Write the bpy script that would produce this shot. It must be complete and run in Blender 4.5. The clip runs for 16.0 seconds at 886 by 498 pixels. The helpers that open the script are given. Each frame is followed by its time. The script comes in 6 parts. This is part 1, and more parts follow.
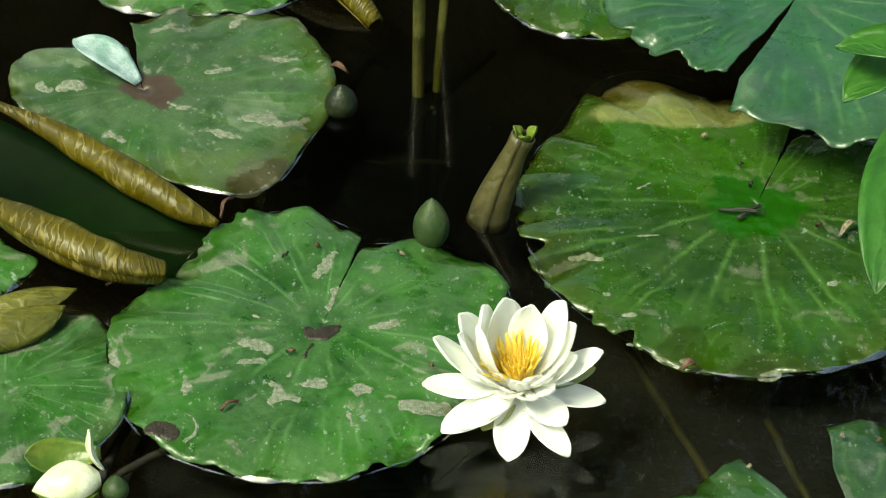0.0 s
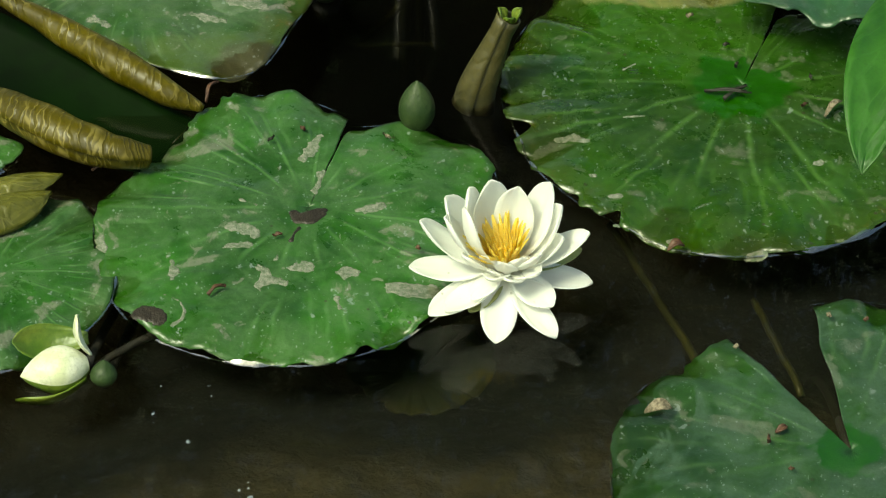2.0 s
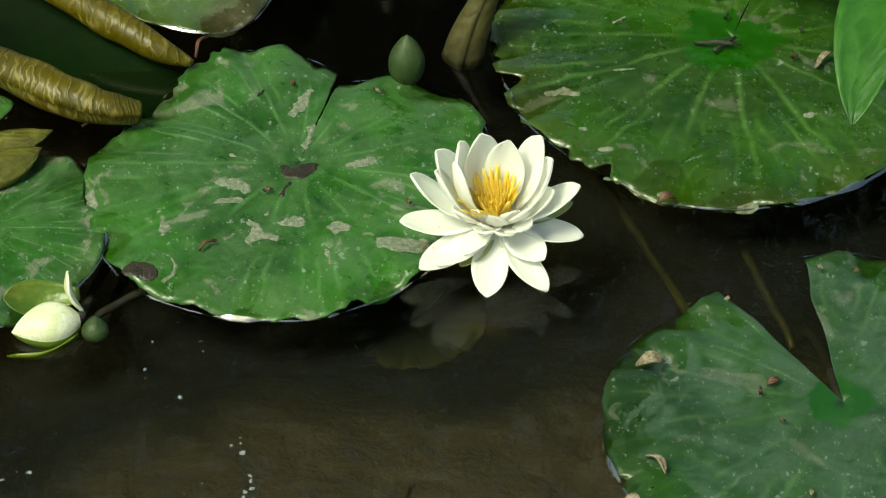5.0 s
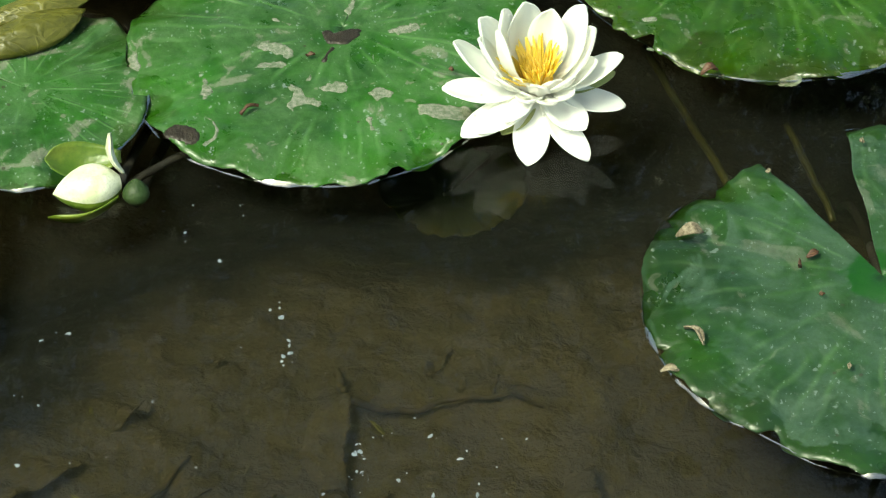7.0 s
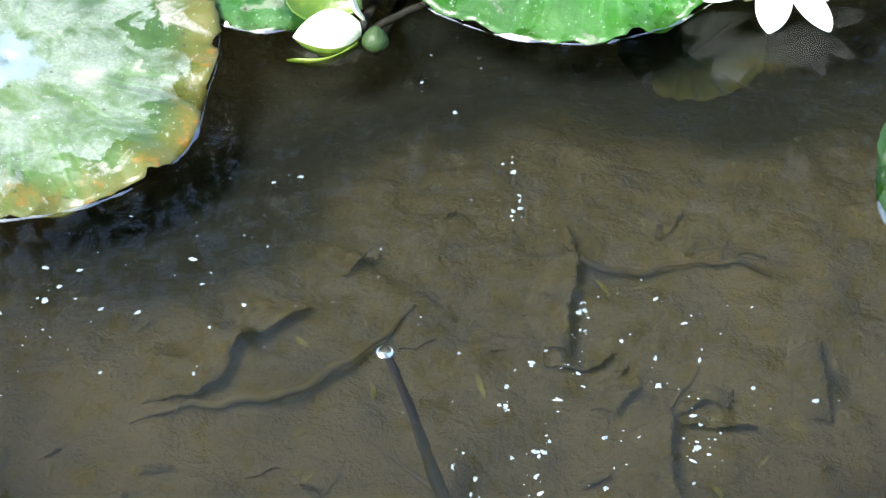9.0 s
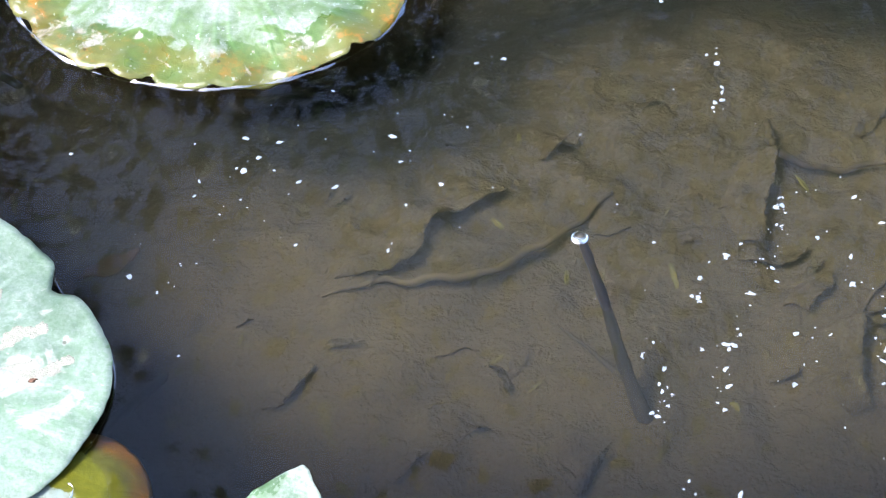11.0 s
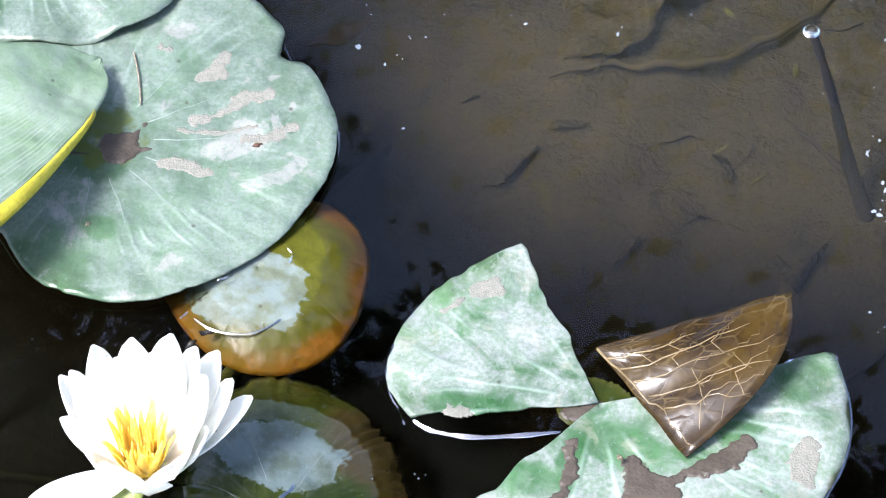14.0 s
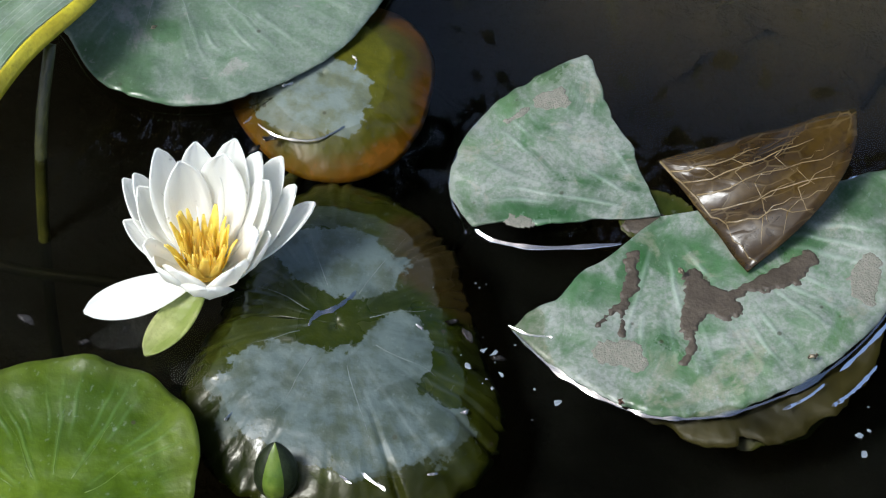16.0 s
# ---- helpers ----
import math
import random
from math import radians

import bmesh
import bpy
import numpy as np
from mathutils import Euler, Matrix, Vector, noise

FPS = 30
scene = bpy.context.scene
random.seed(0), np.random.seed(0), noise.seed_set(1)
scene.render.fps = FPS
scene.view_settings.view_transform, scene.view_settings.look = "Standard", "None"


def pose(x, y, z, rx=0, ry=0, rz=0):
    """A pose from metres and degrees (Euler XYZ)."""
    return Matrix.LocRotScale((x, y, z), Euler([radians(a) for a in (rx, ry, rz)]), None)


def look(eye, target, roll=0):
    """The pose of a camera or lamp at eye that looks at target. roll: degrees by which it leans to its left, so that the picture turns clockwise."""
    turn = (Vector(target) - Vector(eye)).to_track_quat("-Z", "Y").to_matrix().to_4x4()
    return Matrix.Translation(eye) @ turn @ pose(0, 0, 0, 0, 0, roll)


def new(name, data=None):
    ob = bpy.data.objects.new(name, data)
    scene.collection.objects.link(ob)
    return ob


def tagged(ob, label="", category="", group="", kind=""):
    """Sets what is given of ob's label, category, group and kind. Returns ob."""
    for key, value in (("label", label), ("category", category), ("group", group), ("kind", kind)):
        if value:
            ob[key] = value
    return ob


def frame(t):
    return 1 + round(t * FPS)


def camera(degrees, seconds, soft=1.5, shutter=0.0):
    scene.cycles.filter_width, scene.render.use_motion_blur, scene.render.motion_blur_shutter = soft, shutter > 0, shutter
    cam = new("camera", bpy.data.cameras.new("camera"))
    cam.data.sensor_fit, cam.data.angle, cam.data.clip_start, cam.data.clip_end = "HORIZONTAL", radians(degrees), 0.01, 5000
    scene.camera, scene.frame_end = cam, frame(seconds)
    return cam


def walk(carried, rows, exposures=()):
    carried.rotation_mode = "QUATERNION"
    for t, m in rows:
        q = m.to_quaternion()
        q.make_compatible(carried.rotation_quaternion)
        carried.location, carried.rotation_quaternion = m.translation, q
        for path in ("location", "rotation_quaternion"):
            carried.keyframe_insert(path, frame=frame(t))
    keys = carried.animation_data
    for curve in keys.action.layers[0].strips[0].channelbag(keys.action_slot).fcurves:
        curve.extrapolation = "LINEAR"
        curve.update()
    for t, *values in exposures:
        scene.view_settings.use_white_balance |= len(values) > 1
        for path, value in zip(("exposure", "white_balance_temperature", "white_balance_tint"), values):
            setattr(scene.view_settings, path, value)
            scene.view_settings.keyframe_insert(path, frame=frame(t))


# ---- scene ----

# ---- camera: standing on the bank, panning by hand ----
EYE = (0.0, 0.0, 1.5)


def aim(tilt, lean, turn):
    return pose(*EYE, tilt, 0, turn) @ pose(0, 0, 0, 0, 0, lean)


cam = camera(14.0, 16.0, soft=1.2)
PATH = [
    (0.0, 49.72, 1.27, 0.10), (0.5, 49.12, 1.08, 0.10), (1.0, 48.31, 1.27, 0.04), (1.5, 47.99, 1.25, -0.17),
    (2.0, 47.86, 1.05, -0.24), (2.5, 47.57, 1.05, -0.31), (3.0, 47.34, 0.99, -0.75), (3.2, 47.36, 0.89, -0.96),
    (5.3, 47.00, 0.97, -0.33), (5.5, 46.80, 1.14, -0.35), (6.0, 45.83, 1.35, -0.41), (6.5, 45.18, 1.31, 0.08),
    (7.0, 45.02, 1.18, 0.39), (7.5, 44.51, 0.83, 1.86), (8.0, 43.80, 0.42, 3.78), (8.5, 43.32, 0.64, 3.91),
    (9.0, 42.70, 0.49, 5.65), (9.5, 42.09, 0.16, 7.05), (9.7, 41.89, 0.07, 7.67), (11.8, 40.25, -0.90, 12.33),
    (12.0, 40.09, -1.09, 13.04), (12.5, 39.70, -1.65, 14.44), (13.0, 39.04, -2.03, 15.43),
    (13.5, 38.14, -2.00, 15.51), (14.0, 37.44, -1.76, 16.07), (14.5, 36.74, -1.96, 16.72),
    (15.0, 35.86, -1.86, 17.36), (15.5, 35.12, -1.91, 17.44), (16.0, 34.45, -2.22, 17.96),
]
walk(cam, [(t, aim(a, b, c)) for t, a, b, c in PATH],
     [(0.0, 1.15, 7400, -14), (0.5, 1.27, 7400, -14), (1.0, 0.87, 7500, -16), (6.0, 0.80, 7400, -16), (6.5, 1.05, 7250, -15), (7.0, 1.23, 7050, -14), (8.0, 1.75, 6350, -7),
      (9.0, 2.33, 5900, 1), (9.5, 2.62, 5850, 4), (12.0, 2.52, 5650, 18), (12.5, 2.34, 5650, 19), (13.0, 2.38, 5650, 18), (14.0, 2.12, 5700, 16), (15.0, 1.46, 5800, 11), (16.0, 0.87, 5900, 8)])

# ---- sky, sun ----
SUN_UP, SUN_ROUND = 57, 230
world = bpy.data.worlds.new("sky")
scene.world = world
world.use_nodes = True
wn, wl = world.node_tree.nodes, world.node_tree.links
wn.clear()
sky = wn.new("ShaderNodeTexSky")
sky.sky_type = "NISHITA"
sky.sun_disc = False
sky.sun_elevation, sky.sun_rotation = radians(SUN_UP), radians(SUN_ROUND)
sky.air_density, sky.dust_density, sky.ozone_density = 1.0, 4.5, 1.0
bg, wo = wn.new("ShaderNodeBackground"), wn.new("ShaderNodeOutputWorld")
bg.inputs["Strength"].default_value = 0.105
wl.new(sky.outputs[0], bg.inputs["Color"])
wl.new(bg.outputs[0], wo.inputs["Surface"])
sun = new("sun", bpy.data.lights.new("sun", "SUN"))
sun.data.energy, sun.data.angle, sun.data.color = 2.4, radians(16), (1.0, 0.96, 0.88)
az = radians(SUN_ROUND)
sun.matrix_world = look((4 * math.sin(az) * math.cos(radians(SUN_UP)), 4 * math.cos(az) * math.cos(radians(SUN_UP)), 4 * math.sin(radians(SUN_UP))), (0, 0, 0))


# ---- materials ----
def mat(name):
    m = bpy.data.materials.new(name)
    m.use_nodes = True
    m.node_tree.nodes.clear()
    return m, m.node_tree.nodes, m.node_tree.links


class Net:
    """A small helper round a material's node tree."""

    def __init__(self, name):
        self.m, self.n, self.l = mat(name)
        self.out = self.n.new("ShaderNodeOutputMaterial")
        self.geo = None

    def node(self, kind, inputs=None, **props):
        nd = self.n.new("ShaderNode" + kind)
        if "blend_type" in props:
            nd.blend_type = props["blend_type"]
        if "operation" in props:
            nd.operation = props["operation"]
        if "data_type" in props:
            nd.data_type = props["data_type"]
        if "feature" in props:
            nd.feature = props["feature"]
        if "interpolation_type" in props:
            nd.interpolation_type = props["interpolation_type"]
        for key, v in (inputs or {}).items():
            sock = nd.inputs[key]
            if hasattr(v, "is_linked") or hasattr(v, "links"):
                self.l.new(v, sock)
            else:
                sock.default_value = v
        return nd

    def coords(self, kind="Object"):
        return self.node("TexCoord").outputs[kind]

    def shifted(self, amount=7.0):
        """Object coordinates, moved by a random step for each object."""
        rnd = self.node("ObjectInfo").outputs["Random"]
        step = self.node("Math", {0: rnd, 1: amount}, operation="MULTIPLY").outputs[0]
        return self.node("VectorMath", {0: self.coords(), 1: step}, operation="ADD").outputs[0]

    def noise(self, vec, scale, detail=4.0, rough=0.55, warp=0.0):
        return self.node("TexNoise", {"Vector": vec, "Scale": scale, "Detail": detail, "Roughness": rough, "Distortion": warp}).outputs[0]

    def ramp(self, fac, lo, hi, a=0.0, b=1.0):
        nd = self.node("MapRange", {0: fac, 1: lo, 2: hi, 3: a, 4: b}, interpolation_type="SMOOTHSTEP")
        return nd.outputs[0]

    def math(self, op, a, b=0.0):
        return self.node("Math", {0: a, 1: b}, operation=op).outputs[0]

    def mix(self, fac, a, b, blend="MIX"):
        nd = self.n.new("ShaderNodeMix")
        nd.data_type, nd.blend_type = "RGBA", blend
        for key, v in ((0, fac), (6, a), (7, b)):
            if hasattr(v, "links"):
                self.l.new(v, nd.inputs[key])
            else:
                nd.inputs[key].default_value = v if key == 0 else (*v[:3], 1.0)
        return nd.outputs[2]

    def bump(self, height, strength, distance, normal=None):
        ins = {"Height": height, "Strength": strength, "Distance": distance}
        if normal is not None:
            ins["Normal"] = normal
        return self.node("Bump", ins).outputs[0]

    def done(self, color, rough=0.5, normal=None, spec=0.5, thin=None, sss=0.0, metal=0.0, coat=0.0):
        p = self.n.new("ShaderNodeBsdfPrincipled")
        for key, v in (("Base Color", color), ("Roughness", rough), ("Specular IOR Level", spec), ("Metallic", metal), ("Coat Weight", coat)):
            if hasattr(v, "links"):
                self.l.new(v, p.inputs[key])
            else:
                p.inputs[key].default_value = (*v[:3], 1.0) if key == "Base Color" else v
        if normal is not None:
            self.l.new(normal, p.inputs["Normal"])
        surf = p.outputs[0]
        if thin is not None:
            tr = self.n.new("ShaderNodeBsdfTranslucent")
            tr.inputs[0].default_value = (*thin[1], 1.0)
            mx = self.n.new("ShaderNodeMixShader")
            mx.inputs[0].default_value = thin[0]
            self.l.new(surf, mx.inputs[1])
            self.l.new(tr.outputs[0], mx.inputs[2])
            surf = mx.outputs[0]
        self.l.new(surf, self.out.inputs["Surface"])
        return self.m


def pad_skin(name, green, young, dust=0.6, spots=0.5, age=0.0, shine=0.34, heart=None, sheen_film=0.0, reach=0.8, pale=(0.17, 0.24, 0.19),
             dusty=(0.33, 0.31, 0.26), rim=(0.13, 0.11, 0.02), veins=0.3, spec=0.55, tatter=1.1, stains_and_sun=(), sheen_films=(), even=0.15, wet=(), vein=(0.12, 0.23, 0.075)):
    """Waxy lily pad: two greens, a pale dry layer with sky sheen painted in, inside a wet rim, dried silt in blotches
    and flecks, radial veins, browning rim.
    """
    green, young, pale, dusty, rim = ([c * f for c in t] for t, f in ((green, 0.48), (young, 0.68), (pale, 0.6), (dusty, 0.6), (rim, 0.6)))
    k = Net(name)
    v = k.shifted()
    sep = k.node("SeparateXYZ", {0: k.coords("UV")})
    turn, out = sep.outputs[0], sep.outputs[1]
    col = k.mix(k.ramp(k.noise(v, 11.0, 4.0), 0.35, 0.65), green, young)
    fine = k.noise(v, 190.0, 4.0, 0.65)
    col = k.mix(k.math("MULTIPLY", k.ramp(fine, 0.35, 0.75), 0.4), col, tuple(c * 0.5 for c in green))
    # rim
    edge = k.ramp(k.math("ADD", out, k.math("MULTIPLY", k.math("SUBTRACT", k.noise(v, 26.0, 5.0), 0.5), 0.6)), 0.74, 1.0)
    col = k.mix(k.math("MULTIPLY", edge, age), col, rim)
    rust = k.math("MULTIPLY", k.ramp(k.noise(v, 75.0, 5.0, 0.7), 0.54, 0.66), k.math("MULTIPLY", edge, max(0.0, age - 0.3)))
    col = k.mix(rust, col, (0.21, 0.085, 0.008))
    # yellowed or browned areas and painted sunlight: (x, y, reach in x, reach in y, colour)
    at = k.node("SeparateXYZ", {0: k.coords()})
    for sx, sy, rx, ry, hue in stains_and_sun:
        d = k.math("ADD", k.math("POWER", k.math("ABSOLUTE", k.math("DIVIDE", k.math("SUBTRACT", at.outputs[0], sx), rx)), 2.0),
                   k.math("POWER", k.math("ABSOLUTE", k.math("DIVIDE", k.math("SUBTRACT", at.outputs[1], sy), ry)), 2.0))
        d = k.math("ADD", d, k.math("MULTIPLY", k.math("SUBTRACT", k.noise(v, 45.0, 6.0, 0.65), 0.5), 1.6))
        col = k.mix(k.ramp(d, 0.55, 1.1, 0.85, 0.0), col, hue)
    # pale dry layer with a torn outline; sky sheen is painted into its colour
    torn = k.math("ADD", k.math("MULTIPLY", k.math("SUBTRACT", k.noise(v, 21.0, 6.0, 0.6, 0.5), 0.5), tatter), out)
    dry = k.ramp(torn, reach, reach + 0.035, 1.0, 0.0)
    body = k.ramp(k.noise(v, 33.0, 7.0, 0.72, 0.6), 0.36, 0.60, even, 1.0)
    grain = k.ramp(k.noise(v, 420.0, 3.0, 0.6), 0.32, 0.66, 0.55, 1.0)
    dry = k.math("MULTIPLY", k.math("MULTIPLY", dry, body), k.math("MULTIPLY", grain, sheen_film))
    for sx, sy, rx, ry in sheen_films:
        d = k.math("ADD", k.math("POWER", k.math("ABSOLUTE", k.math("DIVIDE", k.math("SUBTRACT", at.outputs[0], sx), rx)), 2.0),
                   k.math("POWER", k.math("ABSOLUTE", k.math("DIVIDE", k.math("SUBTRACT", at.outputs[1], sy), ry)), 2.0))
        d = k.math("ADD", d, k.math("MULTIPLY", k.math("SUBTRACT", k.noise(v, 42.0, 9.0, 0.68), 0.5), 2.6))
        dry = k.math("MAXIMUM", dry, k.math("MULTIPLY", k.ramp(d, 0.88, 0.98, 1.0, 0.0), k.ramp(k.noise(v, 70.0, 5.0, 0.65), 0.36, 0.60, 0.45, 1.0)))
    for sx, sy, rx, ry in wet:
        d = k.math("ADD", k.math("POWER", k.math("ABSOLUTE", k.math("DIVIDE", k.math("SUBTRACT", at.outputs[0], sx), rx)), 2.0),
                   k.math("POWER", k.math("ABSOLUTE", k.math("DIVIDE", k.math("SUBTRACT", at.outputs[1], sy), ry)), 2.0))
        d = k.math("ADD", d, k.math("MULTIPLY", k.math("SUBTRACT", k.noise(v, 42.0, 9.0, 0.68), 0.5), 2.2))
        dry = k.math("MULTIPLY", dry, k.ramp(d, 0.5, 1.3, 0.3, 1.0))
    col = k.mix(dry, col, pale)
    # veins: lines of even width that run outwards and double halfway
    wob = k.math("MULTIPLY", k.math("SUBTRACT", k.noise(v, 16.0, 2.0), 0.5), 0.035)
    ang = k.math("ADD", turn, wob)
    lines = None
    for count, start in ((15.0, 0.12), (30.0, 0.45)):
        tri = k.math("ABSOLUTE", k.math("SUBTRACT", k.math("FRACT", k.math("MULTIPLY", ang, count)), 0.5))
        gap = k.math("MULTIPLY", tri, k.math("DIVIDE", out, count))
        one = k.math("MULTIPLY", k.ramp(gap, 0.0, 0.0030, 1.0, 0.0), k.ramp(out, start, start + 0.2))
        lines = one if lines is None else k.math("MAXIMUM", lines, one)
    lines = k.math("MULTIPLY", lines, k.ramp(out, 1.0, 0.7))
    lines = k.math("MULTIPLY", lines, k.ramp(k.noise(v, 16.0, 3.0), 0.38, 0.62))
    col = k.mix(k.math("MULTIPLY", lines, veins * 0.6), col, vein)
    # dried silt in blotches
    patch = k.math("MULTIPLY", k.ramp(k.noise(v, 24.0, 8.0, 0.62, 0.6), 0.59, 0.635), k.ramp(k.noise(v, 380.0, 4.0, 0.7), 0.34, 0.54, 0.35, 1.0))
    dabs = k.math("MULTIPLY", k.ramp(k.noise(v, 85.0, 5.0, 0.6, 0.8), 0.645, 0.69), 0.85)
    silt = k.math("MULTIPLY", k.math("MAXIMUM", patch, dabs), dust)
    col = k.mix(silt, col, dusty)
    # flecks
    fleck = None
    for scale, size, rare in ((90.0, 0.18, 0.58), (200.0, 0.22, 0.56), (420.0, 0.26, 0.54)):
        jog = k.node("TexNoise", {"Vector": v, "Scale": scale * 2.2, "Detail": 2.0})
        jog = k.node("VectorMath", {0: jog.outputs[1], 1: (0.9 / scale, 0.9 / scale, 0.0)}, operation="MULTIPLY").outputs[0]
        bent = k.node("VectorMath", {0: v, 1: (1.0, 0.62, 1.0)}, operation="MULTIPLY").outputs[0]
        bent = k.node("VectorMath", {0: bent, 1: jog}, operation="ADD").outputs[0]
        cells = k.node("TexVoronoi", {"Vector": bent, "Scale": scale, "Randomness": 1.0})
        near = k.ramp(cells.outputs["Distance"], size * 0.6, size, 1.0, 0.0)
        some = k.ramp(k.noise(v, scale * 0.6, 1.0), rare, rare + 0.05)
        one = k.math("MULTIPLY", near, some)
        fleck = one if fleck is None else k.math("MAXIMUM", fleck, one)
    fleck = k.math("MULTIPLY", fleck, spots)
    col = k.mix(fleck, col, (0.38, 0.44, 0.43))
    cells2 = k.node("TexVoronoi", {"Vector": v, "Scale": 70.0, "Randomness": 1.0})
    dark = k.math("MULTIPLY", k.ramp(cells2.outputs["Distance"], 0.06, 0.11, 1.0, 0.0), k.ramp(k.noise(v, 25.0, 1.0), 0.5, 0.56))
    col = k.mix(k.math("MULTIPLY", dark, 0.8), col, (0.03, 0.025, 0.015))
    if heart is not None:
        mid = k.ramp(k.math("ADD", out, k.math("MULTIPLY", k.math("SUBTRACT", k.noise(v, 60.0, 5.0), 0.5), 0.30)), heart[1], heart[1] + 0.04, 1.0, 0.0)
        col = k.mix(mid, col, heart[0])
    lump = k.math("ADD", k.math("MULTIPLY", lines, min(veins, 0.5) * 0.12), k.math("ADD", k.noise(v, 30.0, 2.0), k.math("MULTIPLY", k.noise(v, 190.0, 3.0), 0.07)))
    nb = k.bump(lump, 0.8, 0.0085)
    dull = k.math("MAXIMUM", silt, k.math("MULTIPLY", dry, 0.45))
    rough = k.math("ADD", k.math("MULTIPLY", dull, 0.4), k.ramp(k.noise(v, 24.0, 3.0), 0.3, 0.7, shine - 0.08, shine + 0.08))
    return k.done(col, rough, nb, spec=spec, thin=(0.08, (0.12, 0.3, 0.03)))


PAD_FRESH = pad_skin("pad_green", (0.015, 0.088, 0.005), (0.034, 0.150, 0.010), dust=0.5, spots=0.30, age=0.3, shine=0.30, sheen_film=0.62, reach=0.98, pale=(0.115, 0.225, 0.085), rim=(0.045, 0.09, 0.008), spec=0.4, veins=0.8, vein=(0.085, 0.185, 0.055))
# brown drowned rim, then sunlight on the far tip painted pale yellow
PAD_DEEP = pad_skin("pad_deep_green", (0.014, 0.064, 0.002), (0.030, 0.108, 0.004), dust=0.25, spots=0.24, veins=0.8, vein=(0.07, 0.15, 0.03), spec=0.45, age=0.4, shine=0.26, heart=((0.009, 0.058, 0.001), 0.19), sheen_film=0.38, reach=0.88, pale=(0.075, 0.145, 0.030), rim=(0.06, 0.08, 0.008),
                    stains_and_sun=((-0.045, 0.130, 0.075, 0.030, (0.055, 0.042, 0.006)), (-0.050, 0.098, 0.062, 0.020, (0.17, 0.17, 0.06))))
PAD_SCRAPPY = pad_skin("pad_wet_rimmed", (0.012, 0.055, 0.005), (0.022, 0.080, 0.008), dust=0.2, spots=0.22, age=0.3, heart=((0.006, 0.050, 0.002), 0.13), sheen_film=0.85, reach=0.84, pale=(0.065, 0.125, 0.075), rim=(0.028, 0.055, 0.006))
PAD_SILTY = pad_skin("pad_silty", (0.020, 0.076, 0.008), (0.036, 0.116, 0.014), dust=0.7, spots=0.25, age=0.5, heart=((0.045, 0.030, 0.020), 0.16), sheen_film=0.5, reach=0.9, pale=(0.14, 0.20, 0.11), rim=(0.08, 0.09, 0.02),
                     stains_and_sun=((0.05, -0.095, 0.09, 0.035, (0.040, 0.072, 0.006)), (0.088, -0.092, 0.030, 0.024, (0.030, 0.022, 0.008))), sheen_films=((0.075, -0.020, 0.022, 0.022), (-0.06, 0.04, 0.035, 0.018)))
PAD_AGEING = pad_skin("pad_ageing", (0.060, 0.120, 0.030), (0.090, 0.150, 0.040), dust=0.9, spots=0.3, age=0.95, heart=((0.16, 0.20, 0.21), 0.13), sheen_film=0.9, reach=0.74, pale=(0.30, 0.335, 0.29), rim=(0.13, 0.12, 0.02))
PAD_BLUE = pad_skin("pad_bluish", (0.050, 0.130, 0.045), (0.075, 0.170, 0.065), dust=0.7, spots=0.12, age=0.2, shine=0.33, heart=((0.060, 0.078, 0.014), 0.15), sheen_film=0.8, reach=1.12, even=0.5, vein=(0.27, 0.33, 0.27), wet=((-0.003, -0.090, 0.030, 0.030), (0.003, -0.012, 0.018, 0.016), (0.020, -0.056, 0.010, 0.008), (0.018, -0.107, 0.050, 0.010)), pale=(0.28, 0.33, 0.285), dusty=(0.36, 0.355, 0.32), rim=(0.05, 0.08, 0.02), veins=0.45)
PAD_STANDING = pad_skin("pad_standing", (0.012, 0.070, 0.020), (0.026, 0.110, 0.036), dust=0.12, spots=0.12, age=0.1, shine=0.31, sheen_film=0.3, reach=1.0, pale=(0.10, 0.19, 0.14), veins=0.6)
PAD_TORN = pad_skin("pad_torn", (0.030, 0.135, 0.026), (0.060, 0.175, 0.050), dust=0.3, spots=0.15, age=0.15, shine=0.30, sheen_film=1.0, reach=1.25, pale=(0.35, 0.38, 0.34), dusty=(0.46, 0.40, 0.31), veins=0.7, tatter=1.6, vein=(0.26, 0.33, 0.27), wet=((-0.024, -0.054, 0.020, 0.012), (0.013, -0.021, 0.026, 0.012), (-0.046, -0.020, 0.040, 0.010), (0.097, 0.037, 0.016, 0.014), (-0.005, -0.038, 0.008, 0.020)))
PAD_WET = pad_skin("pad_wet", (0.018, 0.032, 0.0015), (0.046, 0.056, 0.004), dust=0.0, spots=0.06, age=0.28, shine=0.30, sheen_film=0.0, pale=(0.115, 0.155, 0.148), rim=(0.020, 0.014, 0.006), vein=(0.16, 0.19, 0.19), veins=0.12, spec=0.4,
                   sheen_films=((-0.010, 0.036, 0.036, 0.022), (0.012, -0.046, 0.064, 0.033), (0.032, -0.010, 0.018, 0.028)), stains_and_sun=((0.055, 0.065, 0.05, 0.04, (0.030, 0.020, 0.006)),))
PAD_DROWNED = pad_skin("pad_drowned", (0.009, 0.009, 0.002), (0.020, 0.019, 0.003), dust=0.1, spots=0.05, age=0.3, shine=0.5, veins=0.1, spec=0.25)
PAD_BRIGHT = pad_skin("pad_bright", (0.070, 0.135, 0.001), (0.120, 0.190, 0.004), dust=0.05, spots=0.12, age=0.2, shine=0.38, sheen_film=0.0, veins=0.3, spec=0.35)
